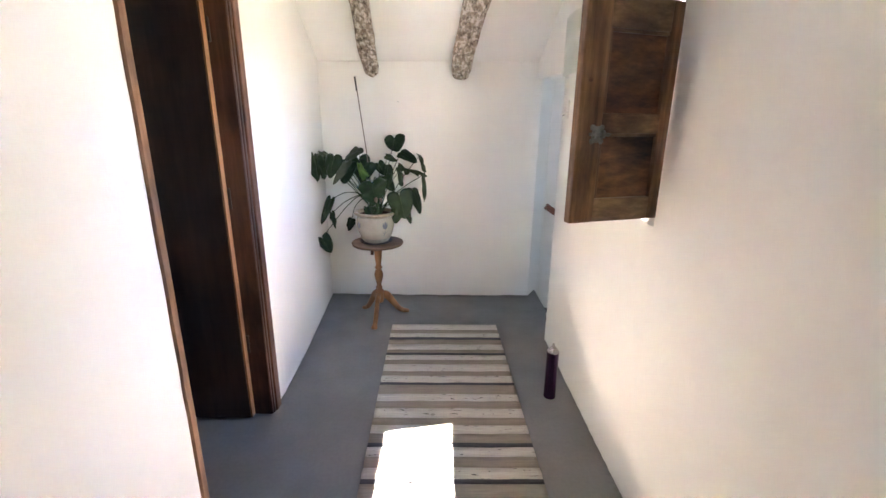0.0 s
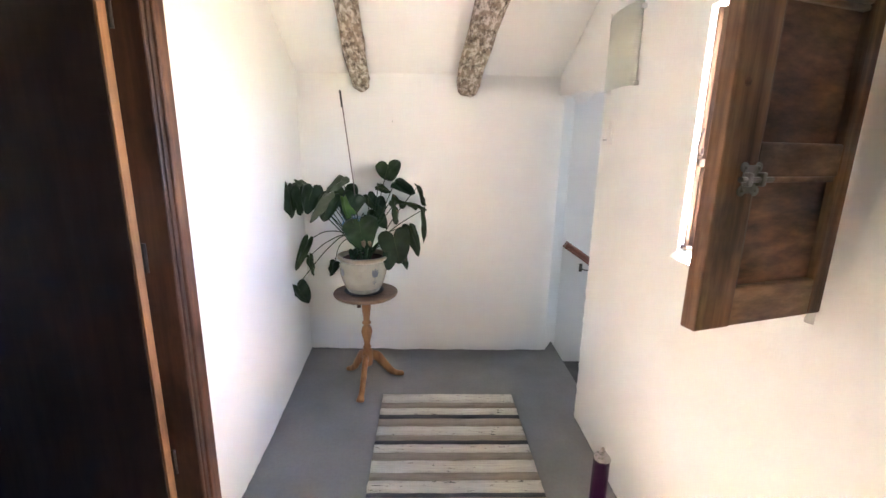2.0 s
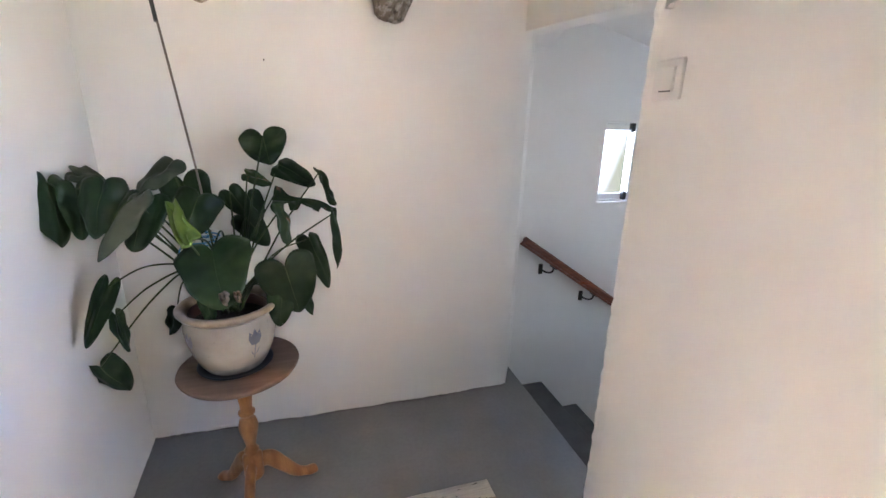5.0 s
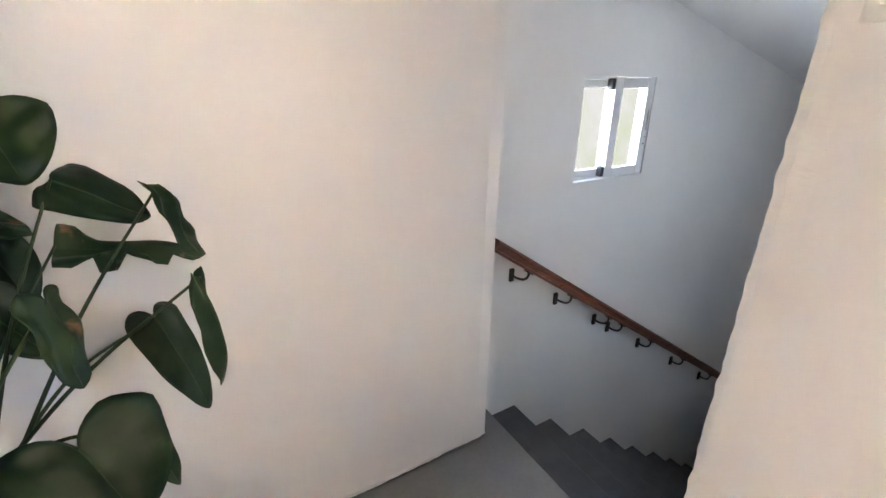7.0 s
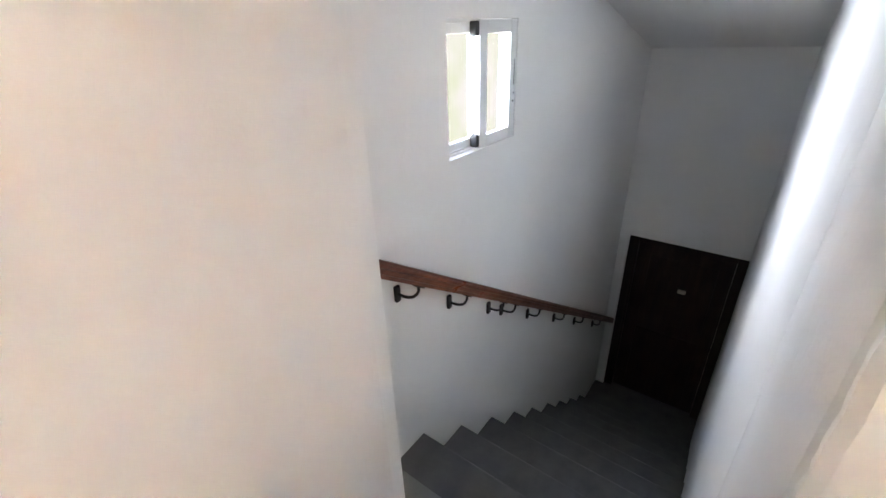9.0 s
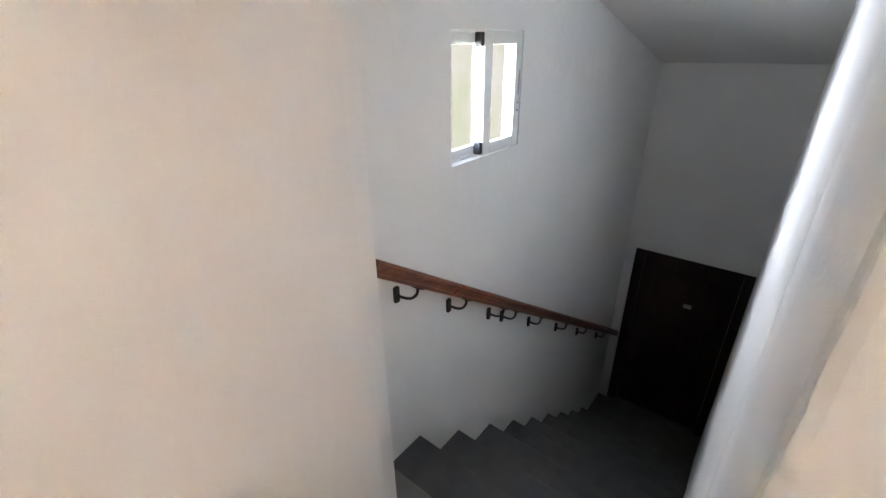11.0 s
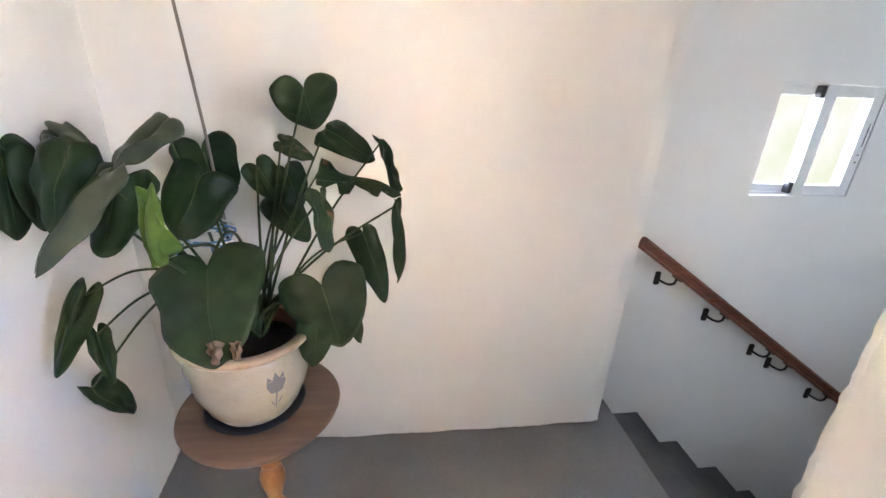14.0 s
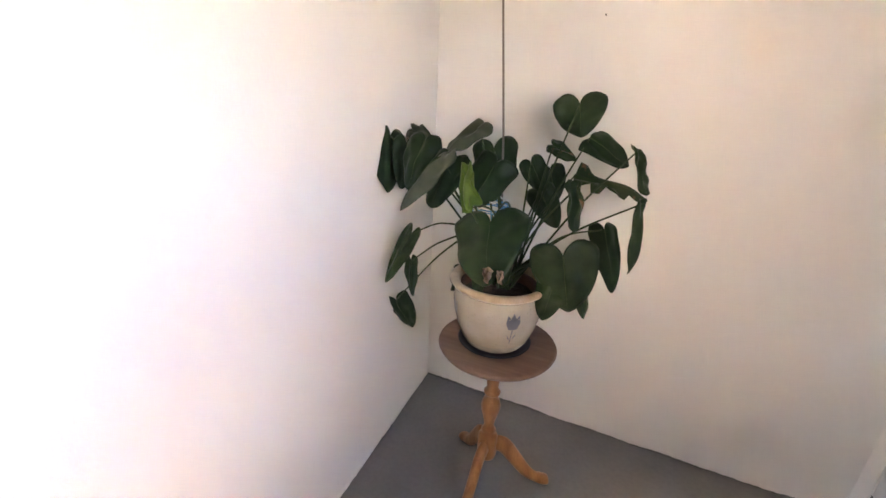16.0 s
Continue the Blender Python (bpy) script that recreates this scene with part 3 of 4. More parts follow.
# ---- sliding window on the stairs ----
sw = thing("window_2", (2.12, 4.17, SZ0), "small white aluminium sliding window with two sashes", "window", kind="structure")
YF = SY + 0.030
part("frame_stile", boxbm(SX0, SX0 + 0.014, YF, YF + 0.05, SZ0, SZ1, 0.002), M_ALU, sw)
part("frame_stile", boxbm(SX1 - 0.014, SX1, YF, YF + 0.05, SZ0, SZ1, 0.002), M_ALU, sw)
part("frame_rail", boxbm(SX0 + 0.014, SX1 - 0.014, YF, YF + 0.05, SZ0, SZ0 + 0.012, 0.002), M_ALU, sw)
part("frame_rail", boxbm(SX0 + 0.014, SX1 - 0.014, YF, YF + 0.05, SZ1 - 0.012, SZ1, 0.002), M_ALU, sw)


def sash(x0, x1, y, st0, st1, z0, z1, rail):
    s = boxbm(x0, x0 + st0, y, y + 0.022, z0, z1, 0.003)
    f = part("sash", s, M_ALU, sw)
    part("stile", boxbm(x1 - st1, x1, y, y + 0.022, z0, z1, 0.003), M_ALU, f)
    part("rail", boxbm(x0 + st0, x1 - st1, y, y + 0.022, z0, z0 + rail, 0.003), M_ALU, f)
    part("rail", boxbm(x0 + st0, x1 - st1, y, y + 0.022, z1 - rail, z1, 0.003), M_ALU, f)
    g = part("pane", boxbm(x0 + st0, x1 - st1, y + 0.009, y + 0.013, z0 + rail, z1 - rail), M_GLASS, f)
    g.visible_shadow = False


sash(SX0 + 0.0145, 2.118, YF + 0.004, 0.012, 0.024, SZ0 + 0.0125, SZ1 - 0.0125, 0.034)
sash(2.098, SX1 - 0.0045, SY + 0.001, 0.052, 0.050, SZ0 + 0.003, SZ1 - 0.003, 0.046)
for z in (SZ0 + 0.036, SZ1 - 0.030):
    part("latch", boxbm(2.076, 2.0975, SY + 0.002, YF + 0.003, z - 0.026, z + 0.022, 0.004), M_BLACK, sw, "black plastic latch")
part("seal", boxbm(SX1 - 0.0045, SX1 - 0.0005, SY + 0.004, SY + 0.028, SZ0 + 0.003, SZ1 - 0.003), M_BLACK, sw)
lock = part("lock_strip", boxbm(2.347, 2.358, SY - 0.002, SY + 0.0008, 1.130, 1.270, 0.0008), M_ALU, sw)
part("slot", boxbm(2.350, 2.355, SY - 0.0034, SY - 0.0021, 1.170, 1.255, 0.0004), M_STEEL, lock)
for z in (1.105, 1.137, 1.263):
    part("screw", boxbm(2.3495, 2.3555, SY - 0.0036, SY - 0.0021 if z > 1.12 else SY + 0.0009, z - 0.003, z + 0.003, 0.001), M_BLACK, lock)

# flat glowing sheet added outside the stair window in place of a sunlit view
structure("backdrop", boxbm(-3.0, 14.0, 8.0, 8.05, -3.0, 6.0), M_FAR, "glowing pale green sheet standing in for the view beyond the stair window", "backdrop")
tagged(link("ground", prism([(-400, -400), (400, -400), (400, 400), (-400, 400)], -3.2, -3.0), M_GROUND), "dark scrubby grass beyond the windows", "ground", kind="structure")


# ---- shutter, swung open into the passage ----
shutter = thing("window_shutter", (1.215, 1.80, WZ0), "weathered brown wooden window shutter standing open with two panels", "shutter")
HINGE, FREE = Vector((1.214, 1.800, 0)), Vector((0.892, 1.703, 0))
SW = (FREE - HINGE).length
SH_M = Matrix.Translation((HINGE.x, HINGE.y, 0)) @ Matrix.Rotation(math.atan2(FREE.y - HINGE.y, FREE.x - HINGE.x), 4, "Z")
SB, ST = 1.112, 1.762


def shut_part(name, x0, x1, y0, y1, z0, z1, material, bev=0.004, label="", parent=None):
    b = boxbm(x0, x1, y0, y1, z0, z1, bev)
    for vv in b.verts:
        vv.co += Vector((0, 0.0012 * noise.noise(vv.co * 23), 0.0016 * noise.noise(vv.co * 17)))
    bmesh.ops.transform(b, matrix=SH_M, verts=b.verts)
    return part(name, b, material, parent or shutter, label)


# local y positive is the side turned to the passage's near end
shut_part("stile", SW - 0.085, SW, -0.016, 0.016, SB, ST, M_SHUT)
shut_part("stile", 0.0, 0.040, -0.016, 0.012, SB, ST, M_SHUT)
shut_part("rail", 0.040, SW - 0.085, -0.016, 0.013, ST - 0.085, ST, M_SHUTX)
shut_part("rail", 0.040, SW - 0.085, -0.016, 0.013, 1.385, 1.445, M_SHUTX)
shut_part("rail", 0.040, SW - 0.085, -0.016, 0.013, SB, SB + 0.075, M_SHUTX)
shut_part("panel", 0.036, SW - 0.082, -0.010, -0.003, 1.44, ST - 0.08, M_PANEL, 0.002)
shut_part("panel", 0.036, SW - 0.082, -0.010, -0.003, SB + 0.07, 1.39, M_PANEL, 0.002)
for z0, z1 in ((1.445, ST - 0.085), (SB + 0.075, 1.385)):
    shut_part("moulding", SW - 0.096, SW - 0.085, -0.004, 0.009, z0, z1, M_SHUT, 0.003)
    shut_part("moulding", 0.040, SW - 0.096, -0.004, 0.009, z1 - 0.010, z1, M_SHUTX, 0.003)
latch = shut_part("latch", SW - 0.086, SW - 0.050, 0.0165, 0.0195, 1.358, 1.406, M_STEEL, 0.001, "aged zinc slide bolt")
b = tube([(SW - 0.108, 0.026, 1.382), (SW - 0.036, 0.026, 1.382)], 0.0050, 8)
bmesh.ops.transform(b, matrix=SH_M, verts=b.verts)
part("bolt", b, M_STEEL, latch)
for xx in (SW - 0.088, SW - 0.058):
    shut_part("keeper", xx, xx + 0.010, 0.0195, 0.033, 1.370, 1.394, M_STEEL, 0.003, parent=latch)
for zz in (1.362, 1.402):
    for xx in (SW - 0.084, SW - 0.052):
        b = lathe([(0, 0.0), (0.0085, 0.0), (0.0085, 0.0022), (0, 0.0024)], 14)
        bmesh.ops.transform(b, matrix=SH_M @ Matrix.Translation((xx, 0.0165, zz)) @ Matrix.Rotation(radians(-90), 4, "X"), verts=b.verts)
        part("plate_lobe", b, M_STEEL, latch)
b = lathe([(0, 0.0), (0.0075, 0.0), (0.006, 0.0008), (0, 0.0009)], 12)
bmesh.ops.transform(b, matrix=SH_M @ Matrix.Translation((SW - 0.030, 0.0161, 1.535)) @ Matrix.Rotation(radians(-90), 4, "X"), verts=b.verts)
part("knot", b, M_PANEL, shutter, "small dark wood knot")
for zz in (1.363, 1.401):
    for xx in (SW - 0.083, SW - 0.053):
        b = lathe([(0, 0.0), (0.0035, 0.0), (0.003, 0.002), (0, 0.0025)], 8)
        bmesh.ops.transform(b, matrix=SH_M @ Matrix.Translation((xx, 0.020, zz)) @ Matrix.Rotation(radians(-90), 4, "X"), verts=b.verts)
        part("screw", b, M_STEEL, latch)
for zz in (1.22, 1.64):
    b = lathe([(0, 0), (0.0045, 0), (0.0045, 0.05), (0, 0.05)], 10)
    bmesh.ops.transform(b, matrix=SH_M @ Matrix.Translation((-0.002, -0.014, zz)), verts=b.verts)
    part("hinge", b, M_BAR, shutter)

# ---- nail in the end wall ----
nail = tagged(link("wall_nail", tube([(0.153, 3.8525, 1.598), (0.153, 3.843, 1.600)], 0.0022, 8), M_IRON), "small dark nail in the white wall", "nail")

# ---- rag rug ----
rug = thing("rug", (0.53, 2.2, 0), "striped rag rug in cream, taupe and charcoal on the floor", "rug")


def rug_mat(name, tone, low, flecks):
    m = mat(name, tone, 0.95)
    v = coords(m, (9, 160, 160))
    weave = noise_tex(m, v, 1.0, 4, 0.7)
    col = ramp(m, weave, [(0.3, low), (0.65, tone)])
    if flecks:
        fl = ramp(m, noise_tex(m, coords(m, (22, 90, 60)), 1.0, 3, 0.5), [(0.645, (1, 1, 1)), (0.69, (0.22, 0.21, 0.22))])
        col = mixc(m, 1.0, col, fl, "MULTIPLY")
    ln(m, col, base(m))
    bump(m, add(m, weave, noise_tex(m, coords(m, (120, 240, 60)), 1.0, 2)), 0.7, 0.006)
    return m


M_RUGC = rug_mat("rug_cream", (0.60, 0.56, 0.49), (0.46, 0.42, 0.35), True)
M_RUGT = rug_mat("rug_taupe", (0.33, 0.285, 0.225), (0.25, 0.21, 0.165), False)
M_RUGD = rug_mat("rug_charcoal", (0.095, 0.095, 0.10), (0.05, 0.05, 0.055), False)
BANDS = [(0.003, 0), (0.091, 1), (0.145, 0), (0.207, 2), (0.240, 1), (0.307, 0), (0.379, 1), (0.420, 2), (0.448, 0), (0.506, 1), (0.558, 0), (0.636, 1), (0.684, 0), (0.755, 2),
         (0.777, 1), (0.863, 0), (0.925, 1), (0.986, 0), (1.061, 1), (1.116, 0), (1.176, 1), (1.239, 2), (1.266, 0), (1.324, 1), (1.387, 0), (1.450, 2), (1.474, 1), (1.55, 0),
         (1.62, 1), (1.70, 0), (1.76, 2), (1.79, 1), (1.87, 0), (1.95, 1), (2.03, 0), (2.10, 2), (2.13, 0)]
ENDS = [b[0] for b in BANDS[1:]] + [2.20]
for (d0, kind), d1 in zip(BANDS, ENDS):
    bm = bmesh.new()
    nx = 30
    grid = []
    for r in range(3):
        d = d0 + (d1 - d0) * r / 2
        row = []
        for i in range(nx + 1):
            s = i / nx
            wob = (0.0035 * noise.noise(Vector((s * 5, d0 * 40 if r == 0 else d1 * 40, 1.0)))) if r != 1 else 0.0
            lx = 0.142 + 0.022 * d
            rx = 0.905 + 0.014 * d
            edge = 0.004 * noise.noise(Vector((0.0 if s < 0.5 else 9.0, d * 30, 4.0))) * (1 if i in (0, nx) else 0)
            z = 0.009 + (0.0015 if kind == 2 else 0.0) + 0.0016 * noise.noise(Vector((s * 6, d * 5, 7.0))) + (0.001 if r == 1 else -0.0012)
            row.append(bm.verts.new((lx + (rx - lx) * s + edge, 3.262 - d + wob + 0.004 * s, z)))
        grid.append(row)
    low = [[bm.verts.new((q.co.x, q.co.y, 0.0015)) for q in row] for row in (grid[0], grid[2])]
    for a, b in zip(grid, grid[1:]):
        for i in range(nx):
            bm.faces.new((a[i], a[i + 1], b[i + 1], b[i]))
    for top_row, low_row in ((grid[0], low[0]), (grid[2], low[1])):
        for i in range(nx):
            bm.faces.new((top_row[i], top_row[i + 1], low_row[i + 1], low_row[i]))
    for i in (0, nx):
        bm.faces.new((grid[0][i], grid[1][i], grid[2][i], low[1][i], low[0][i]))
    part("stripe", bm, (M_RUGC, M_RUGT, M_RUGD)[kind], rug, smooth=True)

# ---- spray can ----
CX, CY = 1.092, 2.400
can = thing("spray_can", (CX, CY, 0), "slim dark purple metal spray can standing on the floor", "spray can")


def turned(name, profile, place, material, parent, label="", steps=40):
    b = lathe(profile, steps)
    bmesh.ops.transform(b, matrix=Matrix.Translation(place), verts=b.verts)
    return part(name, b, material, parent, label, True)


turned("body", [(0, 0.004), (0.028, 0.004), (0.0318, 0.001), (0.0325, 0.004), (0.0310, 0.008), (0.0310, 0.262), (0.0325, 0.265), (0.0320, 0.269)], (CX, CY, 0), M_CAN, can)
turned("shoulder", [(0.0320, 0.2685), (0.0325, 0.272), (0.030, 0.278), (0.022, 0.287), (0.0135, 0.292), (0.0150, 0.295), (0.0130, 0.299), (0.006, 0.299), (0, 0.299)], (CX, CY, 0), M_CANTOP, can, "bright steel shoulder")
turned("nozzle", [(0, 0.2985), (0.0065, 0.2985), (0.0065, 0.312), (0.0055, 0.316), (0, 0.316)], (CX, CY, 0), M_CAP, can, "cream plastic nozzle", 16)

# ---- wall lamp and switch ----
lamp = thing("wall_lamp", (XR, 2.87, 1.68), "unlit wall lamp with a curved pale green glass shade", "wall lamp")
bm = bmesh.new()
outer, inner = [], []
for i in range(19):
    a = math.pi * i / 18
    y = 2.872 - 0.132 * math.cos(a)
    xx = 0.012 + 0.038 * math.sin(a) ** 0.7
    outer.append((XR - xx, y))
    inner.append((XR - xx + 0.004, y))
vs = [[bm.verts.new((x, y, z)) for x, y in row] for row, z in ((outer, 1.684), (outer, 1.985), (inner, 1.985), (inner, 1.684))]
for a, b in zip(vs, vs[1:] + vs[:1]):
    for i in range(18):
        bm.faces.new((a[i], a[i + 1], b[i + 1], b[i]))
for i in (0, 18):
    bm.faces.new((vs[0][i], vs[1][i], vs[2][i], vs[3][i]))
part("shade", bm, M_FROST, lamp, "curved pale green glass", True)
part("back_plate", boxbm(XR - 0.010, XR, 2.78, 2.96, 1.72, 1.93, 0.003), M_PLATE, lamp)
part("bulb_holder", tube([(XR - 0.010, 2.87, 1.82), (XR - 0.040, 2.87, 1.82)], 0.012, 12), M_PLATE, lamp)
for y in (2.738, 3.006):
    for z in (1.690, 1.965):
        part("clip", boxbm(XR - 0.020, XR, y - 0.008, y + 0.008, z - 0.008, z + 0.008, 0.002), M_PLATE, lamp)
part("cable", tube(spline([(XR - 0.006, 2.99, 1.95), (XR - 0.010, 3.03, 1.935), (XR - 0.006, 3.06, 1.955), (XR - 0.004, 3.065, 2.03)], 6), 0.0035, 7), M_PLATE, lamp)

switch = thing("light_switch", (XR, 2.974, 1.46), "square white plastic light switch on the wall", "light switch")
part("plate", boxbm(XR - 0.011, XR, 2.926, 3.023, 1.459, 1.560, 0.004), M_PLATE, switch)
b = boxbm(XR - 0.017, XR - 0.0105, 2.945, 3.004, 1.479, 1.541, 0.003)
for vv in b.verts:
    if vv.co.x < XR - 0.012 and vv.co.z < 1.5:
        vv.co.x -= 0.003
part("rocker", b, M_PLATE, switch)
part("marker", boxbm(XR - 0.0208, XR - 0.019, 2.947, 2.986, 1.4790, 1.4820), M_BLACK, switch, "thin dark marker line")

# ---- handrail on brackets ----
rail = thing("handrail", (1.42, 4.06, 0.75), "varnished red-brown wooden handrail on dark iron brackets", "handrail")
R0, R1 = Vector((1.408, 4.062, 0.755)), Vector((4.58, 4.062, -1.375))
d = (R1 - R0).normalized()
up = Vector((-d.z, 0, d.x))
prof = [(-0.024, -0.022), (0.024, -0.022), (0.024, -0.010), (0.019, -0.008), (0.019, 0.006), (0.025, 0.012), (0.025, 0.022), (0.016, 0.031), (-0.016, 0.031), (-0.025, 0.022), (-0.025, 0.012), (-0.019, 0.006), (-0.019, -0.008), (-0.024, -0.010)]
bm = bmesh.new()
ends = [[bm.verts.new(p + Vector((0, 1, 0)) * u + up * w) for u, w in prof] for p in (R0, R1)]
for k in range(len(prof)):
    q = (k + 1) % len(prof)
    bm.faces.new((ends[0][k], ends[0][q], ends[1][q], ends[1][k]))
bm.faces.new(ends[0][::-1])
bm.faces.new(ends[1])
part("rail", bm, M_RAIL, rail)
for x in (1.607, 1.905, 2.225, 2.355, 2.680, 3.120, 3.580, 4.130):
    z = R0.z + d.z / d.x * (x - R0.x) - 0.022 / d.x
    br = part("bracket", boxbm(x - 0.060, x - 0.036, SY - 0.014, SY + 0.001, z - 0.062, z + 0.002, 0.005), M_IRON, rail)
    pts = spline([(x - 0.048, SY - 0.013, z - 0.031), (x - 0.042, 4.080, z - 0.034), (x - 0.024, 4.064, z - 0.037), (x - 0.004, 4.062, z - 0.034), (x + 0.005, 4.062, z - 0.024), (x + 0.006, 4.062, z - 0.008)], 7)
    part("arm", tube(pts, 0.0055, 8), M_IRON, br)
    pad = boxbm(-0.022, 0.022, -0.012, 0.012, -0.003, 0.003, 0.001)
    bmesh.ops.transform(pad, matrix=Matrix.Translation((x + 0.006, 4.062, R0.z + d.z / d.x * (x + 0.006 - R0.x) - 0.0255 / d.x)) @ Matrix.Rotation(math.atan2(-d.z, d.x), 4, "Y"), verts=pad.verts)
    part("pad", pad, M_IRON, br)

# ---- plant table ----
TX, TY, TZ = 0.033, 3.385, 0.606
table = thing("pedestal_table", (TX, TY, 0), "small round pedestal table of worn brown wood with three curved feet", "table")
turned("tabletop", [(0, TZ - 0.024), (0.163, TZ - 0.024), (0.179, TZ - 0.021), (0.184, TZ - 0.014), (0.1875, TZ - 0.006), (0.185, TZ - 0.001), (0.180, TZ), (0, TZ)], (TX, TY, 0), M_TABLE, table, "worn brown top with a rounded edge", 64)
turned("column", [(0, 0.135), (0.030, 0.135), (0.034, 0.145), (0.034, 0.225), (0.028, 0.235), (0.020, 0.243), (0.026, 0.252), (0.019, 0.262), (0.017, 0.275), (0.022, 0.30), (0.031, 0.335), (0.033, 0.355), (0.027, 0.38),
                  (0.018, 0.395), (0.026, 0.404), (0.028, 0.412), (0.019, 0.422), (0.020, 0.44), (0.026, 0.49), (0.028, 0.53), (0.034, 0.538), (0.034, 0.552), (0.060, 0.556), (0.060, TZ - 0.024), (0, TZ - 0.024)], (TX, TY, 0), M_LEG, table, "turned honey-coloured pine column", 32)
part("catch", boxbm(TX - 0.050, TX - 0.028, TY - 0.03, TY - 0.008, 0.51, TZ - 0.024, 0.003), M_JAMB, table)
for fx, fy in ((0.240, 3.495), (0.020, 3.168), (-0.118, 3.551)):
    u = Vector((fx - TX, fy - TY, 0))
    L = u.length
    u.normalize()
    side = Vector((-u.y, u.x, 0))
    line = spline([(0.018, 0.190, 0), (0.060, 0.178, 0), (0.105, 0.120, 0), (0.150, 0.060, 0), (0.190, 0.030, 0), (L, 0.016, 0)], 6)
    bm = bmesh.new()
    rings = []
    for i, p in enumerate(line):
        t = i / (len(line) - 1)
        th = 0.034 * (1 - t) + 0.014 * t
        wd = 0.018 if t < 0.8 else 0.018 + 0.006 * math.sin((t - 0.8) / 0.2 * math.pi * 0.8)
        n = line[min(i + 1, len(line) - 1)] - line[max(i - 1, 0)]
        n = Vector((-n.y, n.x, 0)).normalized()
        ring = []
        for k in range(10):
            a = 2 * math.pi * k / 10
            r, z = p.x + n.x * th * math.sin(a), p.y + n.y * th * math.sin(a)
            ring.append(bm.verts.new(Vector((TX, TY, 0)) + u * r + side * wd * math.cos(a) + Vector((0, 0, max(z, 0.0)))))
        rings.append(ring)
    for a, b in zip(rings, rings[1:]):
        for k in range(10):
            bm.faces.new((a[k], a[(k + 1) % 10], b[(k + 1) % 10], b[k]))
    bm.faces.new(rings[0][::-1])
    bm.faces.new(rings[-1])
    part("foot", bm, M_LEG, table, smooth=True)

# ---- saucer and pot ----
PX, PY, PZ = 0.024, 3.378, TZ
saucer = thing("saucer", (PX, PY, PZ), "dark plastic saucer under the flower pot", "saucer")
turned("dish", [(0, 0.001), (0.098, 0.001), (0.112, 0.010), (0.115, 0.014), (0.110, 0.014), (0.096, 0.006), (0, 0.006)], (PX, PY, PZ), M_SAUCER, saucer, "", 48)
pot = thing("flower_pot", (PX, PY, PZ + 0.006), "cream glazed stoneware pot with a tan rim and blue-grey flower motifs", "flower pot")
PB = PZ + 0.006
turned("body", [(0, 0.0000), (0.078, 0.0000), (0.088, 0.0057), (0.104, 0.0302), (0.121, 0.0709), (0.132, 0.1134), (0.136, 0.1465), (0.134, 0.1701), (0.128, 0.1862), (0.126, 0.1890), (0.116, 0.1890), (0.112, 0.1512), (0.09, 0.0189), (0, 0.0113)], (PX, PY, PB), M_POT, pot, "", 64)
turned("rim", [(0.125, 0.1876), (0.131, 0.1918), (0.143, 0.1994), (0.150, 0.2088), (0.150, 0.2155), (0.144, 0.2202), (0.132, 0.2192), (0.124, 0.2117), (0.117, 0.1937), (0.1165, 0.1876)], (PX, PY, PB), M_POTRIM, pot, "tan glazed rim", 64)
turned("liner", [(0.112, 0.1417), (0.1165, 0.2003), (0.110, 0.2003), (0.106, 0.1417)], (PX, PY, PB), M_LINER, pot, "red-brown plastic inner pot", 48)


turned("foot_band", [(0.0892, 0.0066), (0.0970, 0.0184), (0.1046, 0.0302), (0.1064, 0.0345)], (PX, PY, PB), M_POTFOOT, pot, "grey-green unglazed band at the foot", 64)


def motif(angle):
    """A tulip painted on the glaze: three petals, stem and two leaves."""
    def put(u, w):
        w = 0.092 + 1.0 * (w - 0.092)
        rr = np.interp(w, [0.030, 0.071, 0.113, 0.146, 0.17], [0.104, 0.121, 0.132, 0.136, 0.134]) + 0.0012
        a = angle + 1.3 * u / 0.134
        return (PX + rr * math.cos(a), PY + rr * math.sin(a), PB + w)
    bm = bmesh.new()
    for sh in ([(-0.016, 0.135), (-0.010, 0.115), (0.0, 0.112), (0.010, 0.115), (0.016, 0.135), (0.013, 0.160), (0.007, 0.146), (0.0, 0.166), (-0.007, 0.146), (-0.013, 0.160)],
               [(-0.0012, 0.112), (0.0012, 0.112), (0.0014, 0.060), (-0.0010, 0.060)],
               [(0.001, 0.074), (0.011, 0.100), (0.008, 0.082)], [(-0.001, 0.072), (-0.011, 0.096), (-0.008, 0.080)]):
        c = bm.verts.new(put(sum(p[0] for p in sh) / len(sh), sum(p[1] for p in sh) / len(sh)))
        vs = [bm.verts.new(put(*p)) for p in sh]
        for i in range(len(vs)):
            bm.faces.new((c, vs[i], vs[(i + 1) % len(vs)]))
    part("motif", bm, M_MOTIF, pot, "blue-grey painted tulip")


for ang in (-52, -140, 40, 130):
    motif(radians(ang))

# ---- plant ----
plant = thing("potted_plant", (PX, PY, PB + 0.15), "large potted monstera with drooping deep green heart-shaped leaves", "plant")
bm = bmesh.new()
rings = 9
prev = None
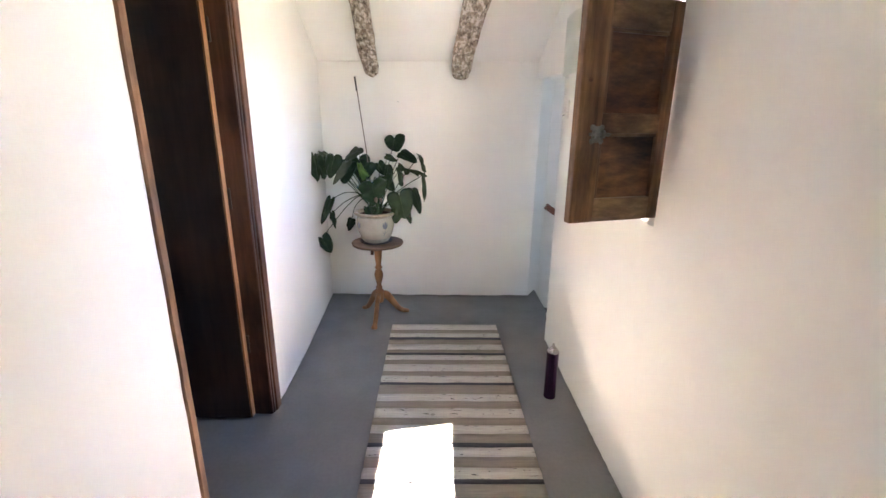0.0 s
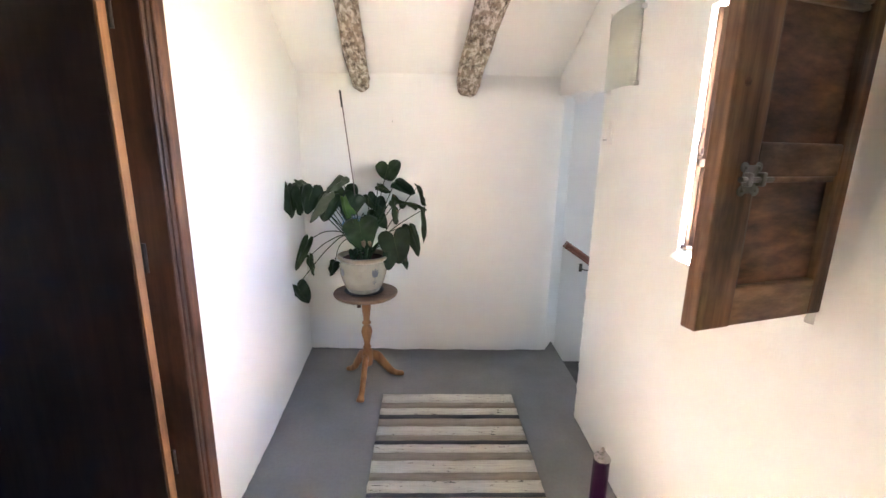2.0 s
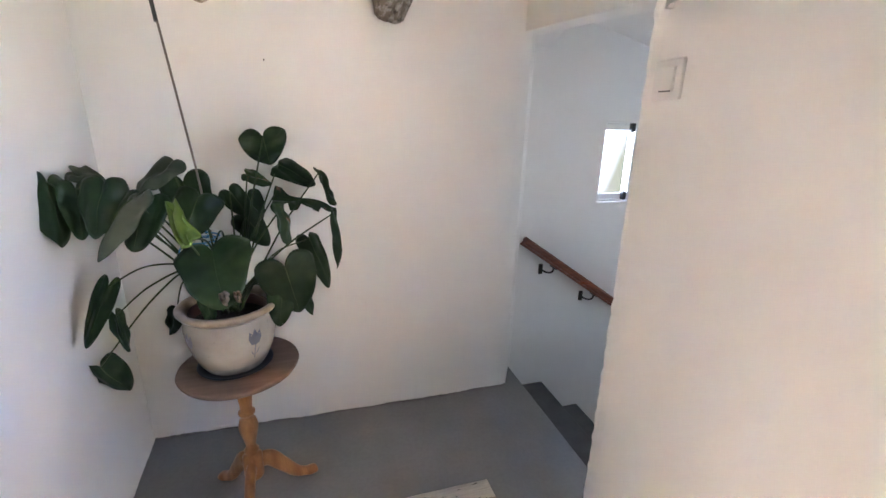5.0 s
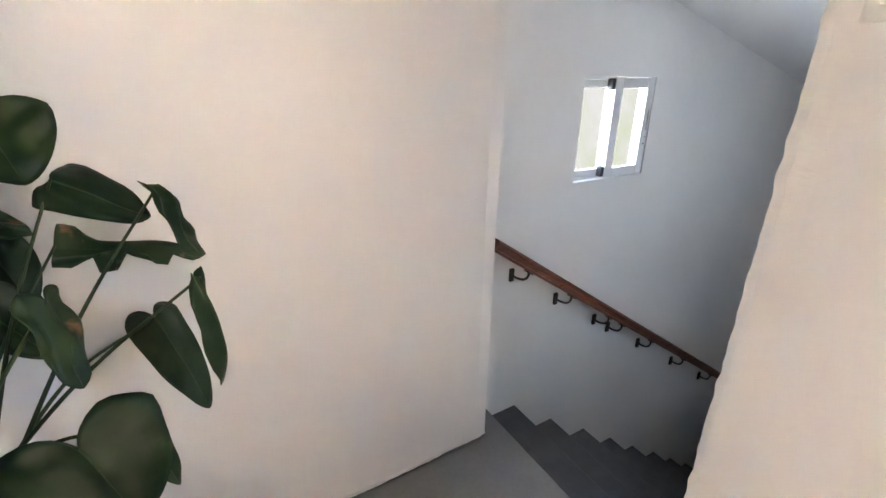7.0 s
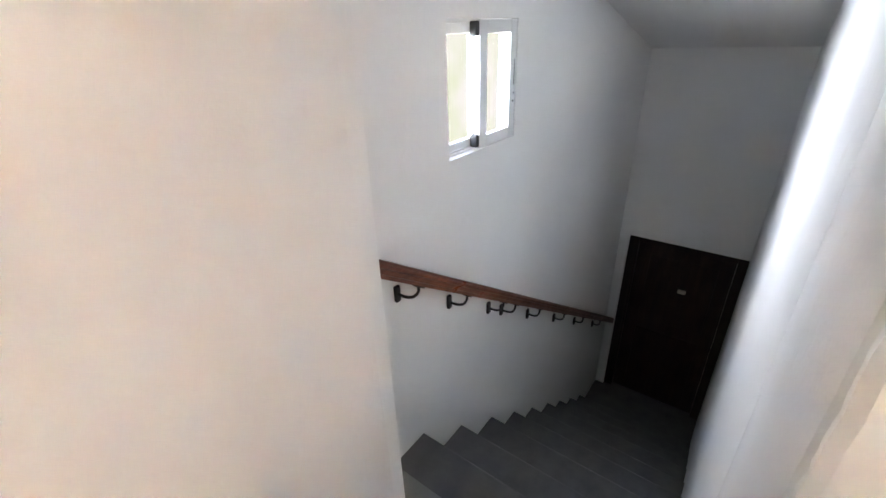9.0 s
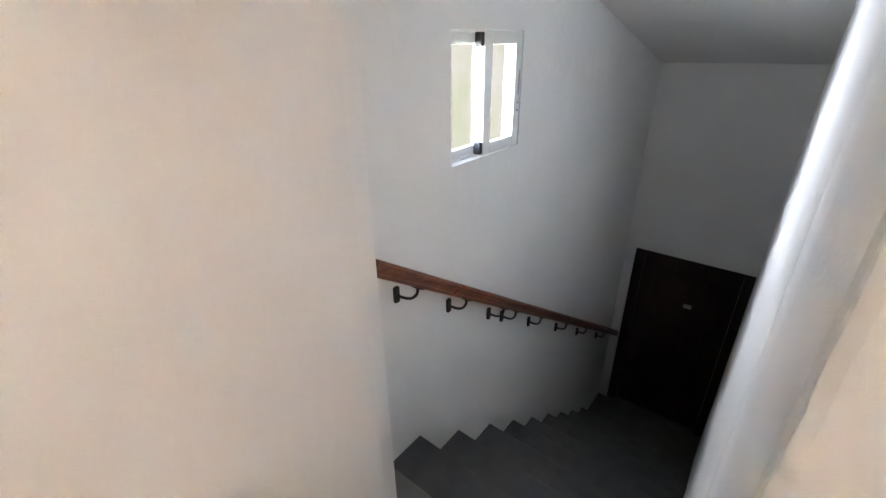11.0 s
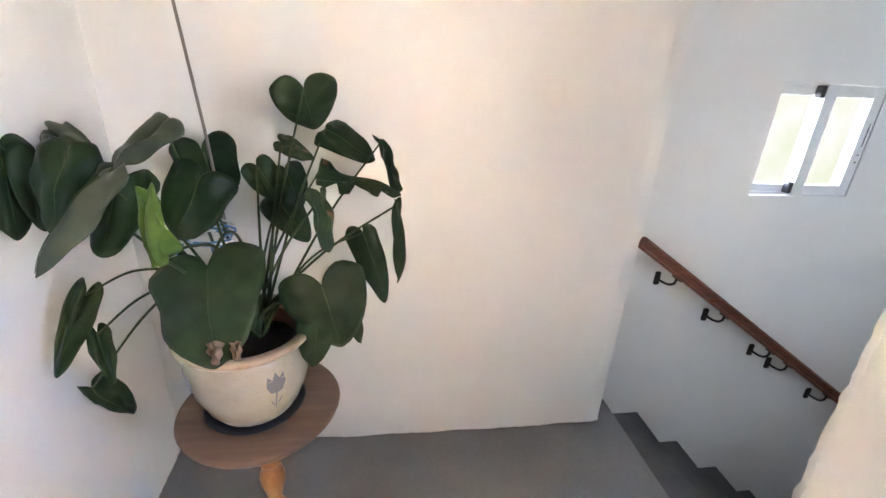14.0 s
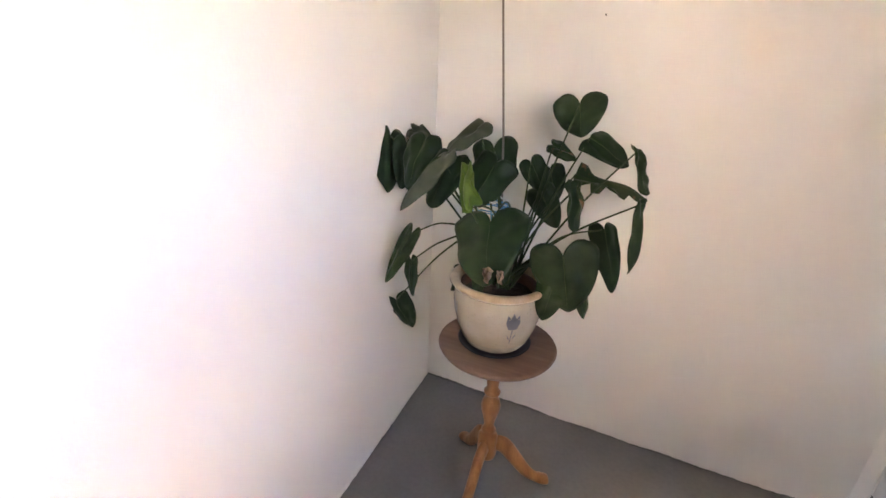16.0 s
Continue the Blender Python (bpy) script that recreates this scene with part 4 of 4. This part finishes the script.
for i in range(rings):
    r = 0.107 * i / (rings - 1)
    ring = [bm.verts.new((PX + r * math.cos(a), PY + r * math.sin(a), PB + 0.164 + 0.012 * (1 - i / rings) + 0.006 * noise.noise(Vector((r * 40 * math.cos(a), r * 40 * math.sin(a), 1.0))))) for a in (2 * math.pi * k / 28 for k in range(28))] if i else [bm.verts.new((PX, PY, PB + 0.178))]
    if prev:
        for k in range(28):
            q = (k + 1) % 28
            bm.faces.new((prev[0], ring[k], ring[q]) if len(prev) == 1 else (prev[k], prev[q], ring[q], ring[k]))
    prev = ring
tagged(link("potting_soil", bm, M_SOIL, smooth=True), "dark dry potting soil in the flower pot", "soil", kind="stuff")


def leaf(b, t, normal, width, material, fold=0.25, curl=0.15, torn=0, lobes=0.18, seed=0, label=""):
    """A heart-shaped leaf from stalk b to tip t, with a folded midrib and a drooping blade."""
    b, t = Vector(b), Vector(t)
    ax = t - b
    L = ax.length
    ax.normalize()
    nn = Vector(normal)
    nn = (nn - ax * nn.dot(ax)).normalized()
    sd = ax.cross(nn)
    bm = bmesh.new()
    RINGS, STEPS_A = 8, 96 if torn else 44

    def place(x, y):
        """A point of the flat blade, x across and y along from the stalk, bent into shape."""
        s, q = y / L, x / (width / 2)
        h = (-fold * abs(x) * (0.6 + 0.5 * max(0.0, s)) + curl * L * (0.25 - (s - 0.5) ** 2)
             + 0.019 * noise.noise(Vector((q * 1.8, s * 2.1, seed * 3.7))) + 0.0050 * math.sin(s * 13 + abs(q) * 4 + seed) * abs(q))
        return b + ax * y + sd * x + nn * h

    rim_pts = []
    for k in range(STEPS_A):
        a = 2 * math.pi * k / STEPS_A
        hx = 16 * math.sin(a) ** 3
        hy = 13 * math.cos(a) - 5 * math.cos(2 * a) - 2 * math.cos(3 * a) - math.cos(4 * a)
        x, y = hx / 32 * width, (5 - hy) / 22 * L if hy < 5 else (5 - hy) / 7 * lobes * L
        if torn and 0.15 < y / L < 0.97:
            torn_by = (1.2 if k % 7 < 3 else 0.28) if hx > 0 else 0.45
        else:
            torn_by = 1
        if y > 0:
            f = min(1.0, y / L)
            x = math.copysign(width / 2, hx) * (1 - f ** 2.0) ** 0.66 * torn_by
        x *= 1 + 0.11 * noise.noise(Vector((a * 1.3, seed * 1.7, 0.0)))
        rim_pts.append((x, y))
    mid = (0.0, 0.36 * L)
    centre = bm.verts.new(place(*mid))
    prev = None
    for r in range(1, RINGS + 1):
        f = r / RINGS
        ring = [bm.verts.new(place(mid[0] + (x - mid[0]) * f, mid[1] + (y - mid[1]) * f)) for x, y in rim_pts]
        for k in range(STEPS_A):
            q = (k + 1) % STEPS_A
            if prev:
                bm.faces.new((prev[k], prev[q], ring[q], ring[k]))
            else:
                bm.faces.new((centre, ring[q], ring[k]))
        prev = ring
    ob = part("leaf", bm, material, plant, label, True)
    mod = ob.modifiers.new("thick", "SOLIDIFY")
    mod.thickness = 0.0014
    rib = tube([place(0.0, L * 0.97 * i / 12) + nn * 0.0008 for i in range(13)], lambda k: 0.0018 * (1 - k) + 0.0005, 5)
    part("midrib", rib, M_STEM, ob)
    return ob


ROOT = Vector((PX + 0.01, PY + 0.03, PB + 0.18))


def stem(t, bow=0.05, r=0.0031, start=None, via=None):
    rnd = random.Random(int(abs(t[0]) * 997 + abs(t[2]) * 491))
    a = Vector(start) if start else ROOT + Vector((rnd.uniform(-0.03, 0.03), rnd.uniform(-0.03, 0.04), 0))
    b = Vector(t)
    mid = a.lerp(b, 0.5) + Vector((0, 0, bow))
    pts = spline([a] + ([Vector(v) for v in via] if via else [mid]) + [b], 9)
    part("stalk", tube(pts, lambda k: r * (1.25 - 0.5 * k), 7), M_STEM, plant, smooth=True)


LEAVES = [
    # stalk end, tip, facing, width, material, options
    ((0.149, 3.606, 1.328), (0.160, 3.645, 1.232), (0.1, -1.0, 0.25), 0.160, M_LEAF, dict(fold=0.08, lobes=0.30)),
    ((0.186, 3.668, 1.232), (0.312, 3.630, 1.160), (0.25, -0.75, 0.65), 0.100, M_LEAF, dict(fold=0.35, lobes=0.05)),
    ((0.331, 3.660, 1.208), (0.374, 3.580, 1.088), (0.93, -0.42, 0.15), 0.090, M_LEAF, dict(fold=0.3, lobes=0.06)),
    ((0.160, 3.680, 1.116), (0.381, 3.716, 1.043), (0.05, -0.60, 0.80), 0.088, M_LEAFB, dict(torn=1, fold=0.25, lobes=0.01, label="torn leaf with brown edges")),
    ((0.372, 3.489, 1.085), (0.361, 3.475, 0.880), (0.95, -0.3, 0.1), 0.070, M_LEAF, dict(fold=0.35, curl=0.2, lobes=0.06)),
    ((0.272, 3.668, 0.945), (0.336, 3.557, 0.778), (0.35, -0.85, 0.3), 0.100, M_LEAF, dict(fold=0.3, curl=0.2, lobes=0.14)),
    ((0.205, 3.330, 0.950), (0.238, 3.348, 0.785), (0.05, -0.95, 0.3), 0.182, M_LEAF, dict(fold=0.2, curl=0.18, lobes=0.24)),
    ((0.187, 3.345, 0.850), (0.177, 3.309, 0.757), (0.2, -0.9, 0.2), 0.088, M_LEAF, dict(fold=0.3)),
    ((0.235, 3.500, 0.820), (0.272, 3.450, 0.720), (0.4, -0.8, 0.2), 0.060, M_LEAFB, dict(fold=0.4)),
    ((0.038, 3.205, 1.046), (0.076, 3.092, 0.926), (-0.05, -0.85, 0.5), 0.192, M_LEAF, dict(fold=0.12, curl=0.22, lobes=0.24)),
    ((0.062, 3.735, 1.110), (0.102, 3.700, 1.010), (0.1, -1.0, 0.25), 0.092, M_LEAF, dict(fold=0.2)),
    ((-0.138, 3.705, 1.165), (-0.105, 3.690, 1.020), (0.0, -1.0, 0.2), 0.172, M_LEAF, dict(fold=0.15, lobes=0.26)),
    ((-0.018, 3.385, 1.165), (-0.068, 3.350, 1.045), (-0.05, -0.9, 0.4), 0.142, M_LEAF, dict(fold=0.18, lobes=0.16)),
    ((-0.090, 3.425, 1.258), (-0.165, 3.355, 1.180), (-0.2, -0.6, 0.8), 0.105, M_LEAFG, dict(fold=0.3)),
    ((-0.405, 3.585, 1.222), (-0.300, 3.540, 1.186), (0.1, -0.7, 0.7), 0.070, M_LEAFG, dict(fold=0.3)),
    ((-0.400, 3.440, 1.205), (-0.372, 3.375, 1.035), (0.75, -0.65, 0.1), 0.110, M_LEAF, dict(fold=0.4)),
    ((-0.335, 3.430, 1.190), (-0.325, 3.385, 1.050), (0.6, -0.8, 0.2), 0.085, M_LEAF, dict(fold=0.4)),
    ((-0.250, 3.385, 1.205), (-0.268, 3.325, 1.065), (-0.1, -0.9, 0.3), 0.118, M_LEAF, dict(fold=0.25)),
    ((-0.165, 3.325, 1.175), (-0.213, 3.198, 1.035), (-0.55, -0.55, 0.5), 0.105, M_LEAFG, dict(fold=0.45, curl=0.2)),
    ((-0.145, 3.355, 1.165), (-0.172, 3.285, 1.035), (-0.1, -0.9, 0.2), 0.125, M_LEAF, dict(fold=0.3)),
    ((-0.294, 3.392, 0.905), (-0.352, 3.330, 0.742), (0.2, -0.9, 0.15), 0.062, M_LEAF, dict(fold=0.35, curl=0.2)),
    ((-0.285, 3.382, 0.815), (-0.262, 3.350, 0.705), (0.7, -0.6, 0.1), 0.045, M_LEAF, dict(fold=0.4)),
    ((-0.392, 3.462, 0.608), (-0.345, 3.508, 0.482), (-0.1, -0.9, 0.35), 0.120, M_LEAF, dict(fold=0.2)),
    ((0.030, 3.580, 1.148), (0.085, 3.570, 1.060), (0.1, -0.9, 0.3), 0.080, M_LEAF, dict(fold=0.2)),
    ((0.060, 3.625, 1.050), (0.135, 3.600, 0.945), (0.1, -0.9, 0.4), 0.100, M_LEAF, dict(fold=0.25)),
    ((0.204, 3.406, 1.122), (0.222, 3.367, 1.009), (0.8, -0.55, 0.2), 0.062, M_LEAFB, dict(fold=0.5)),
    ((0.088, 3.600, 1.205), (0.165, 3.580, 1.168), (0.0, -0.85, 0.5), 0.050, M_LEAFB, dict(fold=0.4)),
    ((-0.020, 3.310, 0.868), (-0.008, 3.285, 0.800), (0.2, -0.9, 0.3), 0.050, M_LEAF, dict(fold=0.3)),
    ((-0.195, 3.600, 0.720), (-0.222, 3.590, 0.635), (-0.2, -0.9, 0.2), 0.070, M_LEAF, dict(fold=0.3)),
    ((-0.045, 3.460, 1.130), (-0.075, 3.420, 1.020), (-0.2, -0.9, 0.3), 0.110, M_LEAF, dict(fold=0.2)),
    ((0.002, 3.150, 1.092), (-0.060, 3.244, 1.178), (-0.5, -0.7, 0.5), 0.058, M_LEAFY, dict(fold=0.5, lobes=0.03, label="half-unrolled young leaf")),
    ((0.074, 3.104, 0.962), (0.079, 3.086, 0.938), (0.0, -1.0, 0.2), 0.022, M_DRY, dict(fold=0.3, label="dried pinkish-brown leaf tip")),
    ((0.104, 3.104, 0.962), (0.112, 3.088, 0.942), (0.1, -1.0, 0.1), 0.018, M_DRY, dict(fold=0.3, label="dried pinkish-brown leaf tip")),
]
for i, (bp, tp, nm, wd, mt, opt) in enumerate(LEAVES):
    leaf(bp, tp, nm, wd, mt, seed=i + 1, **opt)
    bow = 0.06 if bp[2] < 0.95 else 0.03
    if bp[0] < -0.28 and bp[2] < 0.95:
        stem(bp, via=[(-0.06, 3.40, 0.935), (-0.18, 3.395, 0.960 if bp[2] > 0.85 else 0.90 if bp[2] > 0.7 else 0.86)])
    elif bp[0] < -0.15 and bp[2] < 0.8:
        stem(bp, via=[(-0.06, 3.50, 0.90), (-0.15, 3.57, 0.84)])
    elif mt is M_DRY:
        continue
    elif tuple(bp) == LEAVES[9][0]:
        stem(bp, via=[(0.03, 3.42, 0.99), (0.045, 3.30, 1.080)])
    else:
        stem(bp, bow)

# rolled young leaf
bm = bmesh.new()
pts = spline([(0.000, 3.150, 1.085), (-0.014, 3.174, 1.118), (-0.030, 3.210, 1.150), (-0.046, 3.249, 1.176)], 7)
rings = []
for i, p in enumerate(pts):
    t = i / (len(pts) - 1)
    r = 0.002 + 0.0125 * math.sin(math.pi * min(1, 0.15 + 0.75 * t)) * (1 - 0.35 * t)
    ring = []
    for k in range(15):
        a = -2.3 + 4.9 * k / 14
        rr = r * (1 + 0.25 * k / 14)
        ring.append(bm.verts.new(p + Vector((rr * math.sin(a), -rr * 0.75 * math.cos(a), 0.010 * math.sin(a * 1.3) * t))))
    rings.append(ring)
for a, b in zip(rings, rings[1:]):
    for k in range(14):
        bm.faces.new((a[k], a[k + 1], b[k + 1], b[k]))
yl = part("leaf", bm, M_LEAFY, plant, "rolled bright yellow-green young leaf", True)
yl.modifiers.new("thick", "SOLIDIFY").thickness = 0.0016
stem((0.000, 3.150, 1.087), 0.03, via=[(0.00, 3.38, 1.00), (0.005, 3.24, 1.075)])
# short trunk
part("trunk", tube(spline([(PX, PY + 0.03, PB + 0.17), (PX + 0.012, PY + 0.035, PB + 0.24), (PX + 0.02, PY + 0.05, PB + 0.31)], 6), lambda k: 0.017 - 0.008 * k, 9), M_STEM, plant, smooth=True)

stick = thing("support_stick", (0.0, 3.43, PB + 0.17), "thin grey support stick standing in the pot", "plant stick")
part("stick", tube([(0.012, 3.432, PB + 0.15), (-0.042, 3.495, 1.24), (-0.1105, 3.570, 1.70)], 0.0034, 8), M_STICK, stick)
part("tip", tube([(-0.1065, 3.5625, 1.655), (-0.1190, 3.578, 1.748)], 0.0058, 10), M_BLACK, stick, "dark sleeve at the tip")
tie = tagged(new("plant_tie"), "knotted blue and white string round the stalks", "string")
tie.location = (-0.05, 3.43, 1.02)
for kx in range(7):
    a0 = kx * 1.1
    ring = [(-0.045 + (0.040 + 0.003 * kx) * math.cos(a0 + 2 * math.pi * k / 20) + 0.004 * math.sin(5 * k), 3.430 + 0.036 * math.sin(a0 + 2 * math.pi * k / 20),
             1.022 + 0.006 * kx - 0.015 + 0.010 * math.sin(a0 + 3.1 * k / 20)) for k in range(17)]
    part("strand", tube(ring, 0.0024, 6), M_TIE if kx % 3 else M_PLATE, tie)
for kx, (dx, dz) in enumerate(((-0.035, -0.030), (0.020, -0.036))):
    part("loose_end", tube(spline([(-0.045 + dx, 3.392, 1.020), (-0.047 + dx * 1.25, 3.386, 1.006), (-0.045 + dx * 1.4, 3.388, 1.020 + dz)], 5), 0.0022, 6), M_TIE, tie)
